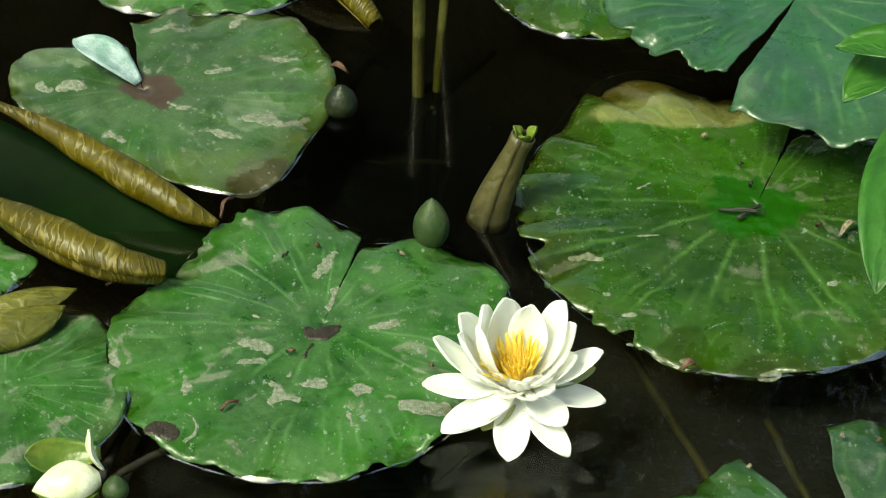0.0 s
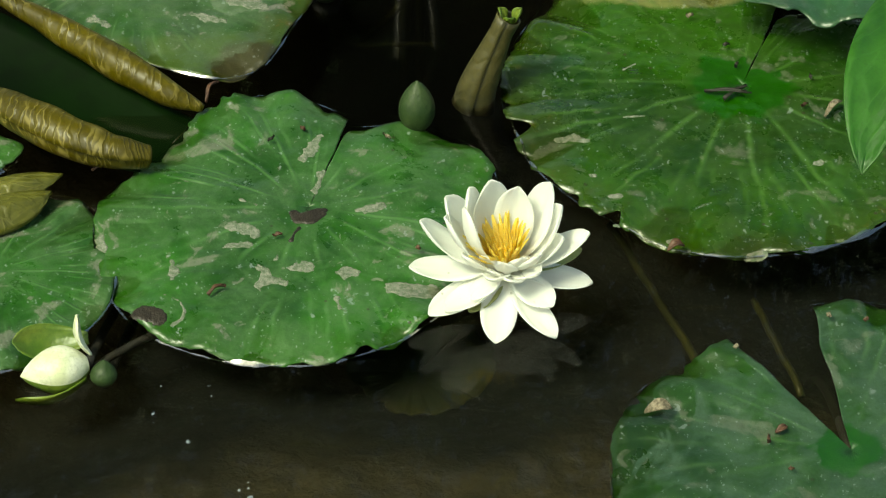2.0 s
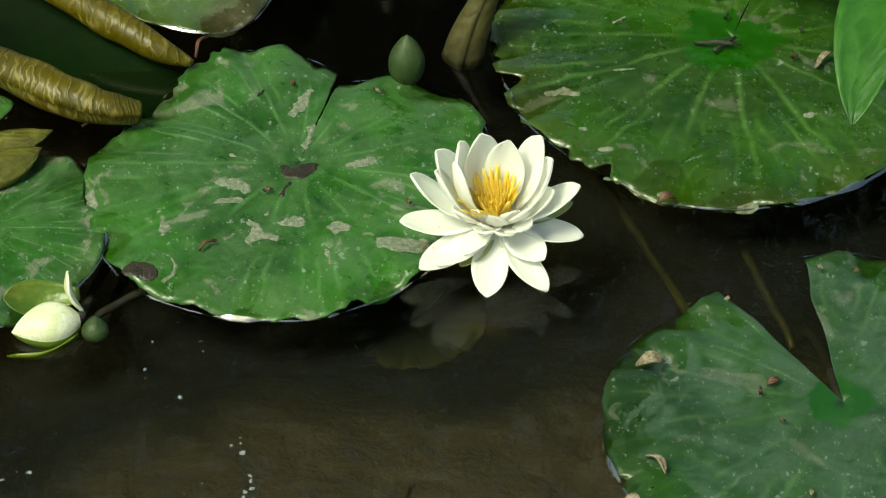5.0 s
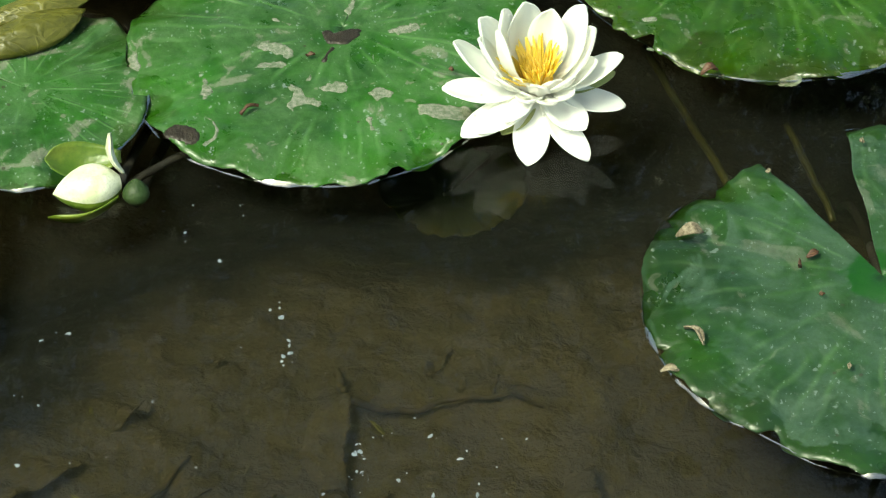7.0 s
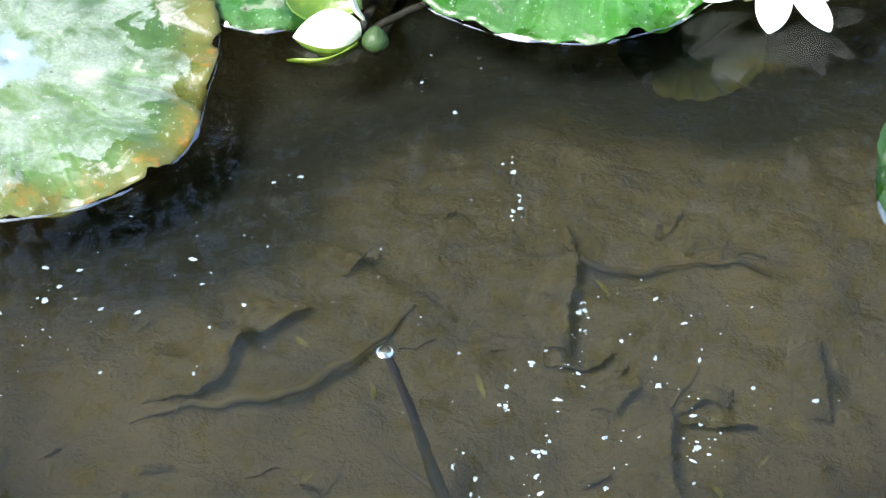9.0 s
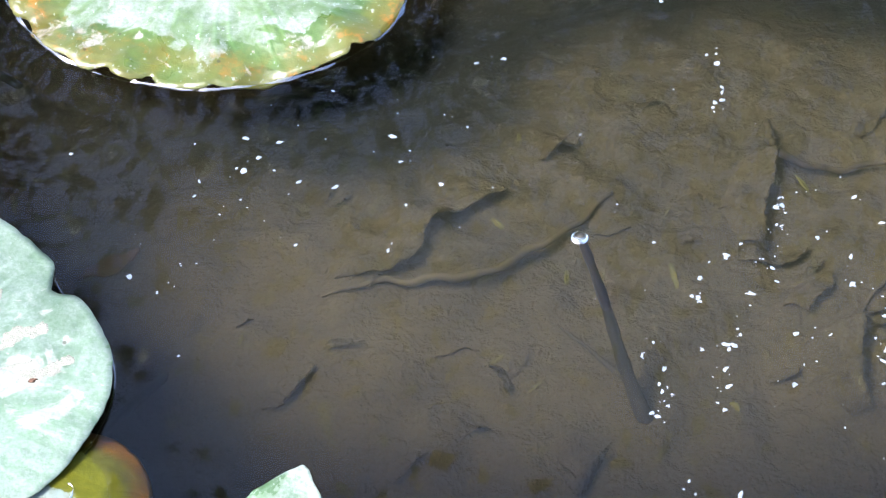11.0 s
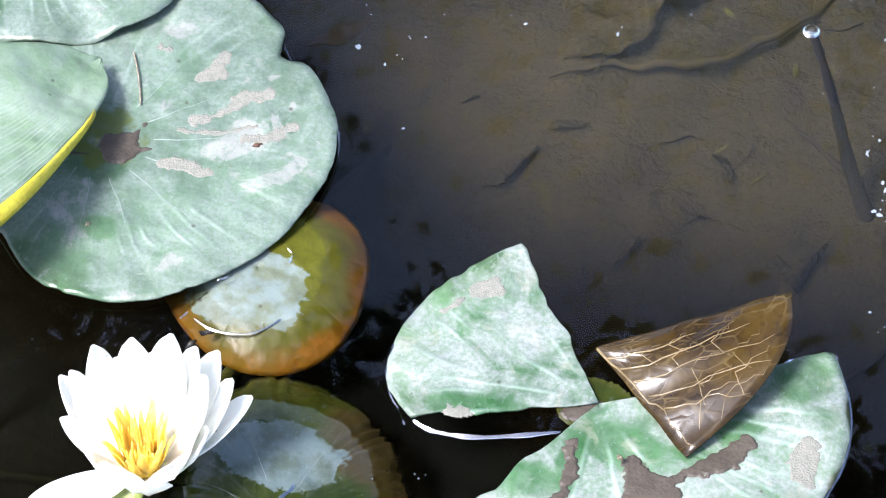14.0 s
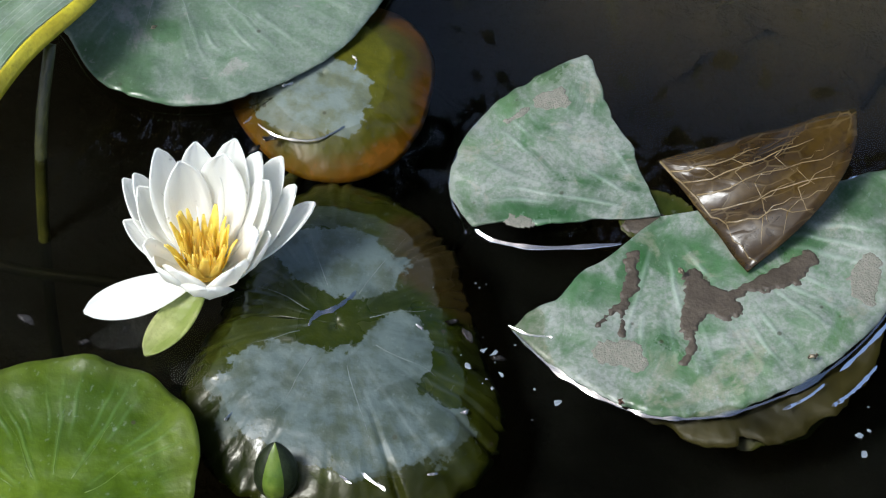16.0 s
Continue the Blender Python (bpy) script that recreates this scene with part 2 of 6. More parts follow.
PAD_PALE = pad_skin("pad_pale", (0.14, 0.24, 0.11), (0.18, 0.28, 0.14), dust=0.1, spots=0.1, sheen_film=0.75, reach=2.0, pale=(0.33, 0.40, 0.32), veins=0.45, vein=(0.40, 0.46, 0.36))
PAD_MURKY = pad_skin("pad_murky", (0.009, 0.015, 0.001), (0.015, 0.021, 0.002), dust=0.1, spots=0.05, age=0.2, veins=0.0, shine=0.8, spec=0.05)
PAD_SUNK = pad_skin("pad_sunken", (0.024, 0.036, 0.002), (0.034, 0.046, 0.003), dust=0.2, spots=0.05, age=0.2, veins=0.0, shine=0.7, spec=0.1)
PAD_RUST = pad_skin("pad_rusting", (0.052, 0.070, 0.002), (0.095, 0.095, 0.003), dust=0.0, spots=0.05, age=1.0, shine=0.42, sheen_film=0.0, pale=(0.21, 0.26, 0.235), rim=(0.20, 0.085, 0.002), spec=0.3, veins=0.0,
                    sheen_films=((-0.002, -0.012, 0.034, 0.026),))


def plain_leaf(name, a, b, scale=30.0, rough=0.4, thin=None, lines=0.0, line_color=(0.3, 0.3, 0.1), stretch=18.0, spec=0.5, net=None, relief=1.0):
    """Mottled leaf or stem skin; lines: pale veins across the roll."""
    k = Net(name)
    v = k.shifted()
    col = k.mix(k.ramp(k.noise(v, scale, 5.0, 0.6), 0.35, 0.65), a, b)
    col = k.mix(k.math("MULTIPLY", k.ramp(k.noise(v, scale * 9, 3.0), 0.45, 0.75), 0.4), col, tuple(c * 0.5 for c in a))
    height = k.noise(v, scale * 3, 4.0)
    if lines:
        sep = k.node("SeparateXYZ", {0: k.coords("UV")})
        wob = k.math("MULTIPLY", k.math("SUBTRACT", k.noise(v, 45.0, 2.0), 0.5), 0.9)
        for slant in (1.0, -0.8):
            ph = k.math("ADD", k.math("ADD", k.math("MULTIPLY", sep.outputs[0], stretch), k.math("MULTIPLY", sep.outputs[1], 3.0 * slant)), wob)
            tri = k.math("ABSOLUTE", k.math("SUBTRACT", k.math("FRACT", ph), 0.5))
            one = k.ramp(tri, 0.0, 0.13, 1.0, 0.0)
            col = k.mix(k.math("MULTIPLY", one, lines * (1.0 if slant > 0 else 0.5)), col, line_color)
            height = k.math("ADD", height, k.math("MULTIPLY", one, 0.3))
    if net:
        # branching veins: the seams of stretched, slanted cells
        sep = k.node("SeparateXYZ", {0: k.coords("UV")})
        wob = k.math("MULTIPLY", k.math("SUBTRACT", k.noise(v, 60.0, 3.0), 0.5), net[3])
        gx = k.math("ADD", k.math("MULTIPLY", sep.outputs[0], net[0]), k.math("ADD", k.math("MULTIPLY", sep.outputs[1], net[2]), wob))
        cells = k.node("TexVoronoi", {"Vector": k.node("CombineXYZ", {0: gx, 1: k.math("MULTIPLY", sep.outputs[1], net[1])}).outputs[0], "Scale": 1.0, "Randomness": 0.9}, feature="DISTANCE_TO_EDGE")
        one = k.math("MULTIPLY", k.ramp(cells.outputs["Distance"], 0.01, 0.055, 1.0, 0.0), k.ramp(k.noise(v, 55.0, 2.0), 0.38, 0.62, 0.1, 1.0))
        col = k.mix(k.math("MULTIPLY", one, net[4]), col, line_color)
        height = k.math("ADD", k.math("MULTIPLY", height, 0.5), k.math("MULTIPLY", k.ramp(cells.outputs["Distance"], 0.0, 0.3, 1.0, 0.0), 0.5))
    return k.done(col, rough, k.bump(height, 0.6 * relief, 0.0015 * relief), thin=thin, spec=spec)


UNDERSIDE = plain_leaf("leaf_underside_ochre", (0.038, 0.030, 0.0002), (0.070, 0.055, 0.0004), 22.0, 0.40, line_color=(0.24, 0.195, 0.055), spec=0.28, net=(30.0, 2.2, 5.0, 2.0, 0.5))
# green taken almost to black: the shade between the rolls is painted in
INNER_GREEN_SHADED = plain_leaf("leaf_inner_green_shaded", (0.0005, 0.003, 0.0001), (0.0016, 0.008, 0.0003), 9.0, 0.65, spec=0.06)
BROWN_FLAP = plain_leaf("leaf_brown_flap", (0.015, 0.008, 0.0015), (0.038, 0.022, 0.003), 25.0, 0.24, line_color=(0.11, 0.080, 0.035), net=(9.0, 6.0, 3.0, 0.8, 0.35), relief=0.6, spec=0.30)
FLAP_VEIN = plain_leaf("leaf_brown_vein", (0.10, 0.070, 0.028), (0.17, 0.125, 0.060), 40.0, 0.25)
TUBE_SKIN = plain_leaf("young_leaf_tube", (0.018, 0.018, 0.003), (0.056, 0.048, 0.011), 40.0, 0.45, line_color=(0.11, 0.09, 0.04), net=(5.0, 6.0, 3.0, 1.0, 0.3))
BUD_GREEN = plain_leaf("bud_green", (0.016, 0.034, 0.008), (0.034, 0.054, 0.016), 60.0, 0.5, spec=0.25)
BUD_DARK = plain_leaf("bud_dark_green", (0.006, 0.010, 0.003), (0.014, 0.020, 0.006), 60.0, 0.4, spec=0.25)
SEPAL_PALE = plain_leaf("sepal_pale", (0.20, 0.25, 0.05), (0.40, 0.42, 0.17), 60.0, 0.4, thin=(0.3, (0.6, 0.65, 0.3)))
SEPAL_GREEN = plain_leaf("sepal_green", (0.055, 0.11, 0.008), (0.15, 0.20, 0.025), 50.0, 0.35, thin=(0.15, (0.4, 0.5, 0.1)))
STALK = plain_leaf("stalk_olive", (0.026, 0.028, 0.004), (0.062, 0.062, 0.009), 50.0, 0.4)
SILTED = plain_leaf("silted_scrap", (0.028, 0.024, 0.018), (0.068, 0.058, 0.043), 50.0, 0.9, spec=0.1)
SILTED_PALE = plain_leaf("silted_leaf", (0.046, 0.040, 0.025), (0.074, 0.064, 0.040), 45.0, 0.9, spec=0.15)
DEBRIS_SUNK = plain_leaf("drowned_leaf_red", (0.075, 0.050, 0.034), (0.110, 0.072, 0.050), 45.0, 0.9, spec=0.15)
STALK_DARK = plain_leaf("stalk_sunken", (0.010, 0.009, 0.006), (0.022, 0.019, 0.012), 50.0, 0.7)
SODDEN = plain_leaf("sodden_black", (0.006, 0.005, 0.004), (0.016, 0.013, 0.009), 90.0, 0.1, relief=2.0)
DEAD_LEAF = plain_leaf("dead_leaf", (0.052, 0.052, 0.003), (0.095, 0.092, 0.010), 35.0, 0.4, line_color=(0.22, 0.20, 0.06), net=(8.0, 4.0, 2.0, 1.5, 0.4))
PALE_FLAP = plain_leaf("leaf_flap_pale", (0.15, 0.25, 0.22), (0.30, 0.38, 0.38), 70.0, 0.4)
YELLOW_RIM = plain_leaf("leaf_rim_yellow", (0.36, 0.30, 0.01), (0.46, 0.40, 0.02), 40.0, 0.4)
LAND_LEAF = plain_leaf("land_leaf", (0.020, 0.085, 0.006), (0.036, 0.125, 0.012), 45.0, 0.4, thin=(0.2, (0.2, 0.5, 0.05)), line_color=(0.06, 0.17, 0.03), net=(7.0, 2.2, 3.0, 0.4, 0.4))
WEED = plain_leaf("weed_shreds", (0.065, 0.072, 0.012), (0.105, 0.105, 0.020), 90.0, 0.8)
DEBRIS = plain_leaf("debris_tan", (0.09, 0.07, 0.04), (0.26, 0.22, 0.15), 260.0, 0.7)
DEBRIS_RED = plain_leaf("debris_red", (0.045, 0.016, 0.006), (0.085, 0.040, 0.018), 90.0, 0.6)
MUD_DARK = plain_leaf("mud_dark_wet", (0.016, 0.012, 0.008), (0.030, 0.024, 0.017), 160.0, 0.4, spec=0.3)
MUD_SPOT = plain_leaf("mud_wet", (0.038, 0.030, 0.021), (0.058, 0.047, 0.034), 60.0, 0.5, spec=0.3)
DRY_SILT = plain_leaf("silt_dried", (0.095, 0.125, 0.075), (0.20, 0.205, 0.165), 320.0, 0.8, spec=0.2)
DRY_PINK = plain_leaf("silt_dried_pinkish", (0.140, 0.142, 0.112), (0.178, 0.170, 0.140), 320.0, 0.75, spec=0.25)
SUNK_LEAF = plain_leaf("sunken_leaf", (0.034, 0.030, 0.021), (0.070, 0.060, 0.044), 60.0, 0.9)
RIB_DARK = plain_leaf("vein_dark", (0.080, 0.105, 0.085), (0.115, 0.145, 0.130), 60.0, 0.4)
RIB_GREEN = plain_leaf("vein_green", (0.060, 0.110, 0.010), (0.085, 0.140, 0.020), 60.0, 0.4)
RIB_PALE = plain_leaf("vein_pale", (0.15, 0.19, 0.155), (0.20, 0.245, 0.20), 60.0, 0.35)
TREE_LEAF = plain_leaf("tree_leaf", (0.035, 0.075, 0.015), (0.06, 0.12, 0.025), 3.0, 0.5)
BARK = plain_leaf("bark", (0.05, 0.04, 0.03), (0.10, 0.08, 0.06), 8.0, 0.9)


def petal_skin():
    k = Net("petal_white")
    v = k.shifted()
    sep = k.node("SeparateXYZ", {0: k.coords("UV")})
    streak = k.node("CombineXYZ", {0: k.math("MULTIPLY", sep.outputs[0], 2.0), 1: k.math("MULTIPLY", sep.outputs[1], 34.0)}).outputs[0]
    lines = k.noise(streak, 1.0, 3.0)
    col = k.mix(k.ramp(lines, 0.3, 0.7), (0.90, 0.90, 0.86), (0.93, 0.93, 0.90))
    col = k.mix(k.ramp(sep.outputs[0], 0.0, 0.28, 0.55, 0.0), col, (0.80, 0.80, 0.45))
    cells = k.node("TexVoronoi", {"Vector": v, "Scale": 120.0, "Randomness": 1.0})
    fleck = k.math("MULTIPLY", k.ramp(cells.outputs["Distance"], 0.07, 0.13, 1.0, 0.0), k.ramp(k.noise(v, 40.0, 1.0), 0.52, 0.6))
    col = k.mix(k.math("MULTIPLY", fleck, 0.75), col, (0.16, 0.13, 0.07))
    return k.done(col, 0.42, k.bump(lines, 0.3, 0.0006), thin=(0.54, (0.97, 0.97, 0.92)))


PETAL = petal_skin()
STAMEN = plain_leaf("stamen_yellow", (0.97, 0.80, 0.16), (0.98, 0.88, 0.32), 200.0, 0.5, thin=(0.55, (0.98, 0.80, 0.14)))
PISTIL = plain_leaf("pistil_yellow", (0.80, 0.46, 0.03), (0.85, 0.60, 0.08), 300.0, 0.6)
CREAM = plain_leaf("bud_cream", (0.55, 0.58, 0.36), (0.74, 0.75, 0.60), 60.0, 0.4, thin=(0.15, (0.8, 0.82, 0.6)))


def water_skin():
    k = Net("pond_water")
    v = k.coords()
    ripple = k.bump(k.noise(v, 14.0, 2.0), 0.012, 0.01)
    fres = k.node("Fresnel", {"IOR": 1.333, "Normal": ripple}).outputs[0]
    clear = k.node("BsdfTransparent", {"Color": (0.93, 0.92, 0.88, 1)})
    gloss = k.node("BsdfGlossy", {"Color": (1, 1, 1, 1), "Roughness": 0.0, "Normal": ripple})
    mx = k.node("MixShader", {0: fres})
    k.l.new(clear.outputs[0], mx.inputs[1])
    k.l.new(gloss.outputs[0], mx.inputs[2])
    k.l.new(mx.outputs[0], k.out.inputs["Surface"])
    return k.m


def murk_tint_skin():
    """Dims and browns what lies below; deep shade and haze are painted by position."""
    k = Net("painted_murk")
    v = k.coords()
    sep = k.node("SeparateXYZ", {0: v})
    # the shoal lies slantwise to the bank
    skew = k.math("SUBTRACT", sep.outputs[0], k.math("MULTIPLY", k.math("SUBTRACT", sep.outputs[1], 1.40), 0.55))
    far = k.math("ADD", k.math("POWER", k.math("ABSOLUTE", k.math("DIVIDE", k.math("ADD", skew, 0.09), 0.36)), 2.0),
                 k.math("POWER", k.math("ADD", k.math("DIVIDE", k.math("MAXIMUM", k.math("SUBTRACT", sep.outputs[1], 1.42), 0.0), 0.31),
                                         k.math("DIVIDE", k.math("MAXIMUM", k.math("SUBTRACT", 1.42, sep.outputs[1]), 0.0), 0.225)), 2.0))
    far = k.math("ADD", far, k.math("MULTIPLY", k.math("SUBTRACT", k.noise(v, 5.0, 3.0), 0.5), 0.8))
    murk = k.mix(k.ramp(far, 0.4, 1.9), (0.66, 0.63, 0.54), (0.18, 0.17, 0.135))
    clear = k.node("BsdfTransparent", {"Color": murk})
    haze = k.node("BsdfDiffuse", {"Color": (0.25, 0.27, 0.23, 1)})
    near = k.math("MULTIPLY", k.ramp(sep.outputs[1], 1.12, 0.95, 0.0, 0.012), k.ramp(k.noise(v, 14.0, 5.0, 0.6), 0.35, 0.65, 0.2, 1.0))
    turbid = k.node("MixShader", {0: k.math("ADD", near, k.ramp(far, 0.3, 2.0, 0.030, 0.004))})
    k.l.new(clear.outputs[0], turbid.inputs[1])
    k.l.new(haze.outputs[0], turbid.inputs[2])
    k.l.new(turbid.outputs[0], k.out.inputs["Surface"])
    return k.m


MURK_TINT = murk_tint_skin()
WATER = water_skin()


def meniscus_skin():
    k = Net("water_edge")
    fres = k.node("Fresnel", {"IOR": 3.0}).outputs[0]
    clear = k.node("BsdfTransparent", {"Color": (0.8, 0.8, 0.75, 1)})
    gloss = k.node("BsdfGlossy", {"Color": (1, 1, 1, 1), "Roughness": 0.03})
    mx = k.node("MixShader", {0: fres})
    k.l.new(clear.outputs[0], mx.inputs[1])
    k.l.new(gloss.outputs[0], mx.inputs[2])
    k.l.new(mx.outputs[0], k.out.inputs["Surface"])
    return k.m


EDGE = meniscus_skin()


def bed_skin():
    k = Net("pond_mud")
    v = k.coords()
    big, mid, fine = k.noise(v, 5.0, 4.0), k.noise(v, 38.0, 5.0, 0.6, 0.3), k.noise(v, 240.0, 3.0)
    col = k.mix(k.ramp(big, 0.30, 0.70), (0.041, 0.036, 0.021), (0.064, 0.055, 0.033))
    col = k.mix(k.math("MULTIPLY", k.ramp(mid, 0.46, 0.66), 0.38), col, (0.026, 0.022, 0.016))
    col = k.mix(k.math("MULTIPLY", k.ramp(k.noise(v, 11.0, 5.0, 0.7, 1.0), 0.62, 0.72), 0.6), col, (0.085, 0.085, 0.014))
    col = k.mix(k.math("MULTIPLY", k.ramp(fine, 0.55, 0.75), 0.3), col, (0.12, 0.10, 0.075))
    bits = k.math("MULTIPLY", k.ramp(k.noise(v, 85.0, 5.0, 0.7, 0.6), 0.60, 0.68), k.ramp(k.noise(v, 8.0, 2.0), 0.42, 0.6))
    col = k.mix(k.math("MULTIPLY", bits, 0.7), col, (0.014, 0.012, 0.008))
    high = k.math("ADD", k.node("SeparateXYZ", {0: v}).outputs[2], k.math("MULTIPLY", k.math("SUBTRACT", k.noise(v, 3.0, 6.0, 0.7), 0.5), 0.10))
    grass = k.mix(k.ramp(k.noise(v, 9.0, 6.0, 0.7), 0.35, 0.65), (0.030, 0.062, 0.012), (0.060, 0.105, 0.024))
    col = k.mix(k.ramp(high, 0.03, 0.06), col, grass)
    return k.done(col, 0.9, k.bump(k.math("ADD", k.math("ADD", k.noise(v, 75.0, 5.0, 0.62), k.math("MULTIPLY", mid, 0.7)), k.math("MULTIPLY", fine, 0.2)), 1.0, 0.007), spec=0.2)


MUD = bed_skin()


# ---- mesh helpers ----
def mesh_of(name, bm, material, smooth=True):
    me = bpy.data.meshes.new(name)
    bm.normal_update()
    bm.to_mesh(me)
    bm.free()
    me.materials.append(material)
    if smooth:
        me.shade_smooth()
    return me


def thing(name, label, category, place=(0, 0, 0), group="", kind=""):
    ob = new(name)
    ob.location = place
    ob.empty_display_size = 0.02
    return tagged(ob, label, category, group, kind)


def part(name, bm, material, parent, label=""):
    ob = new(name, mesh_of(name, bm, material) if isinstance(bm, bmesh.types.BMesh) else bm)
    ob.parent = parent
    return tagged(ob, label)


def sheet(points, uvs, closed=False, flip=False):
    """A bmesh from a grid of points[row][column] with uvs to match."""
    bm = bmesh.new()
    layer = bm.loops.layers.uv.new("UVMap")
    vs = [[bm.verts.new(p) for p in row] for row in points]
    cols = len(vs[0])
    for i in range(len(vs) - 1):
        for j in range(cols if closed else cols - 1):
            j2 = (j + 1) % cols
            quad = [(i, j), (i, j2), (i + 1, j2), (i + 1, j)]
            if flip:
                quad.reverse()
            try:
                f = bm.faces.new([vs[a][b] for a, b in quad])
            except ValueError:
                continue
            for lp, (a, b) in zip(f.loops, quad):
                lp[layer].uv = uvs[a][b]
    return bm


def thicken(bm, by):
    """Gives a one-sided sheet a back face and a rim."""
    bm.normal_update()
    bmesh.ops.solidify(bm, geom=bm.faces[:], thickness=by)
    return bm


def tube(path, radii, sides=10, cap=True):
    """A round tube along a list of points."""
    pts, rows, uvs = [Vector(p) for p in path], [], []
    for i, p in enumerate(pts):
        d = (pts[min(i + 1, len(pts) - 1)] - pts[max(i - 1, 0)]).normalized()
        a = d.cross(Vector((0.31, 0.9, 0.17))).normalized()
        b = d.cross(a)
        rows.append([p + (a * math.cos(s) + b * math.sin(s)) * radii[i] for s in np.linspace(0, 2 * math.pi, sides, endpoint=False)])
        uvs.append([(i / (len(pts) - 1), j / sides) for j in range(sides)])
    bm = sheet(rows, uvs, closed=True)
    if cap:
        bm.verts.ensure_lookup_table()
        for ring in (bm.verts[:sides], bm.verts[-sides:]):
            bm.faces.new(ring)
        bmesh.ops.recalc_face_normals(bm, faces=bm.faces[:])
    return bm


def bend(a, b, sag, n=12, wiggle=0.0, seed=0):
    """Points from a to b, bowed by the vector sag, with a slight wiggle."""
    a, b, sag = Vector(a), Vector(b), Vector(sag)
    out = []
    for i in range(n):
        t = i / (n - 1)
        w = Vector(noise.noise_vector(Vector((t * 5, seed * 3.7, 1.3)))) * wiggle
        out.append(a.lerp(b, t) + sag * (4 * t * (1 - t)) + w)
    return out


def smooth_radius(radii, t):
    """Catmull-Rom through evenly spaced radii, t from 0 to 1."""
    n = len(radii) - 1
    x = min(max(t, 0.0), 1.0) * n
    i = min(int(x), n - 1)
    f = x - i
    p = [radii[min(max(j, 0), n)] for j in (i - 1, i, i + 1, i + 2)]
    return 0.5 * (2 * p[1] + (p[2] - p[0]) * f + (2 * p[0] - 5 * p[1] + 4 * p[2] - p[3]) * f * f + (3 * p[1] - p[0] - 3 * p[2] + p[3]) * f ** 3)


def through_points(points, t):
    """A smooth curve through a few points."""
    return Vector([smooth_radius([p[n] for p in points], t) for n in range(3)])


# ---- the pond ----
def axis_steps(lo, hi, step, far):
    core = list(np.arange(lo, hi + 1e-6, step))
    grow = [step * 1.13 ** i for i in range(1, 110)]
    left, right, x = [], [], lo
    for g in grow:
        x -= g
        left.append(max(x, -far))
        if x < -far:
            break
    x = hi
    for g in grow:
        x += g
        right.append(min(x, far))
        if x > far:
            break
    return left[::-1] + core + right


def bed_height(x, y):
    p = Vector((x, y, 0.0))
    far = ((x + 0.09 - 0.55 * (y - 1.40)) / 0.42) ** 2 + ((y - 1.39) / (0.35 if y > 1.39 else 0.31)) ** 2
    z = -0.30 + 0.18 * math.exp(-far ** 2 * 0.6)
    z += 0.008 * noise.noise(p * 9) + 0.009 * noise.noise(p * 28) + 0.006 * noise.noise(p * 60) + 0.005 * max(0.0, noise.noise(p * 95))
    bank = (math.hypot((x + 0.25) / 4.4, (y - 4.7) / 4.28) - 1) * 4.28 + 0.12 * noise.noise(p * 1.3) * min(1.0, abs(x) / 1.5)
    if bank > 0:
        z += min(1.0, bank / 0.3) * 0.36 + 0.1 * min(1.0, bank / 4) + 0.03 * noise.noise(p * 2)
    return z


def build_bed():
    xs, ys = axis_steps(-0.75, 0.5, 0.007, 400), axis_steps(0.75, 2.15, 0.007, 400)
    pts = [[(x, y, bed_height(x, y)) for x in xs] for y in ys]
    uvs = [[(x, y) for x in xs] for y in ys]
    me = mesh_of("ground", sheet(pts, uvs), MUD)
    tagged(new("ground", me), "brown silty pond bed rising to grassy banks", "ground", kind="structure")


build_bed()
bm = sheet([[(x, y, 0.0) for x in (-4.9, 4.4)] for y in (0.2, 9.4)], [[(x, y) for x in (0, 1)] for y in (0, 1)])
tagged(new("water", mesh_of("water", bm, WATER)), "still dark murky pond water", "water", kind="structure")


# sheet carrying the painted shade and haze of the deeper water
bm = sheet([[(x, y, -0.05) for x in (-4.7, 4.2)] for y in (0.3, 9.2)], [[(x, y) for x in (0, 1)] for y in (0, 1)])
tagged(new("water_silt", mesh_of("water_silt", bm, MURK_TINT)), "brown murk sheet with painted deep-water shade and haze", "water", kind="structure")


# ---- lily pads ----
BLADES = {}


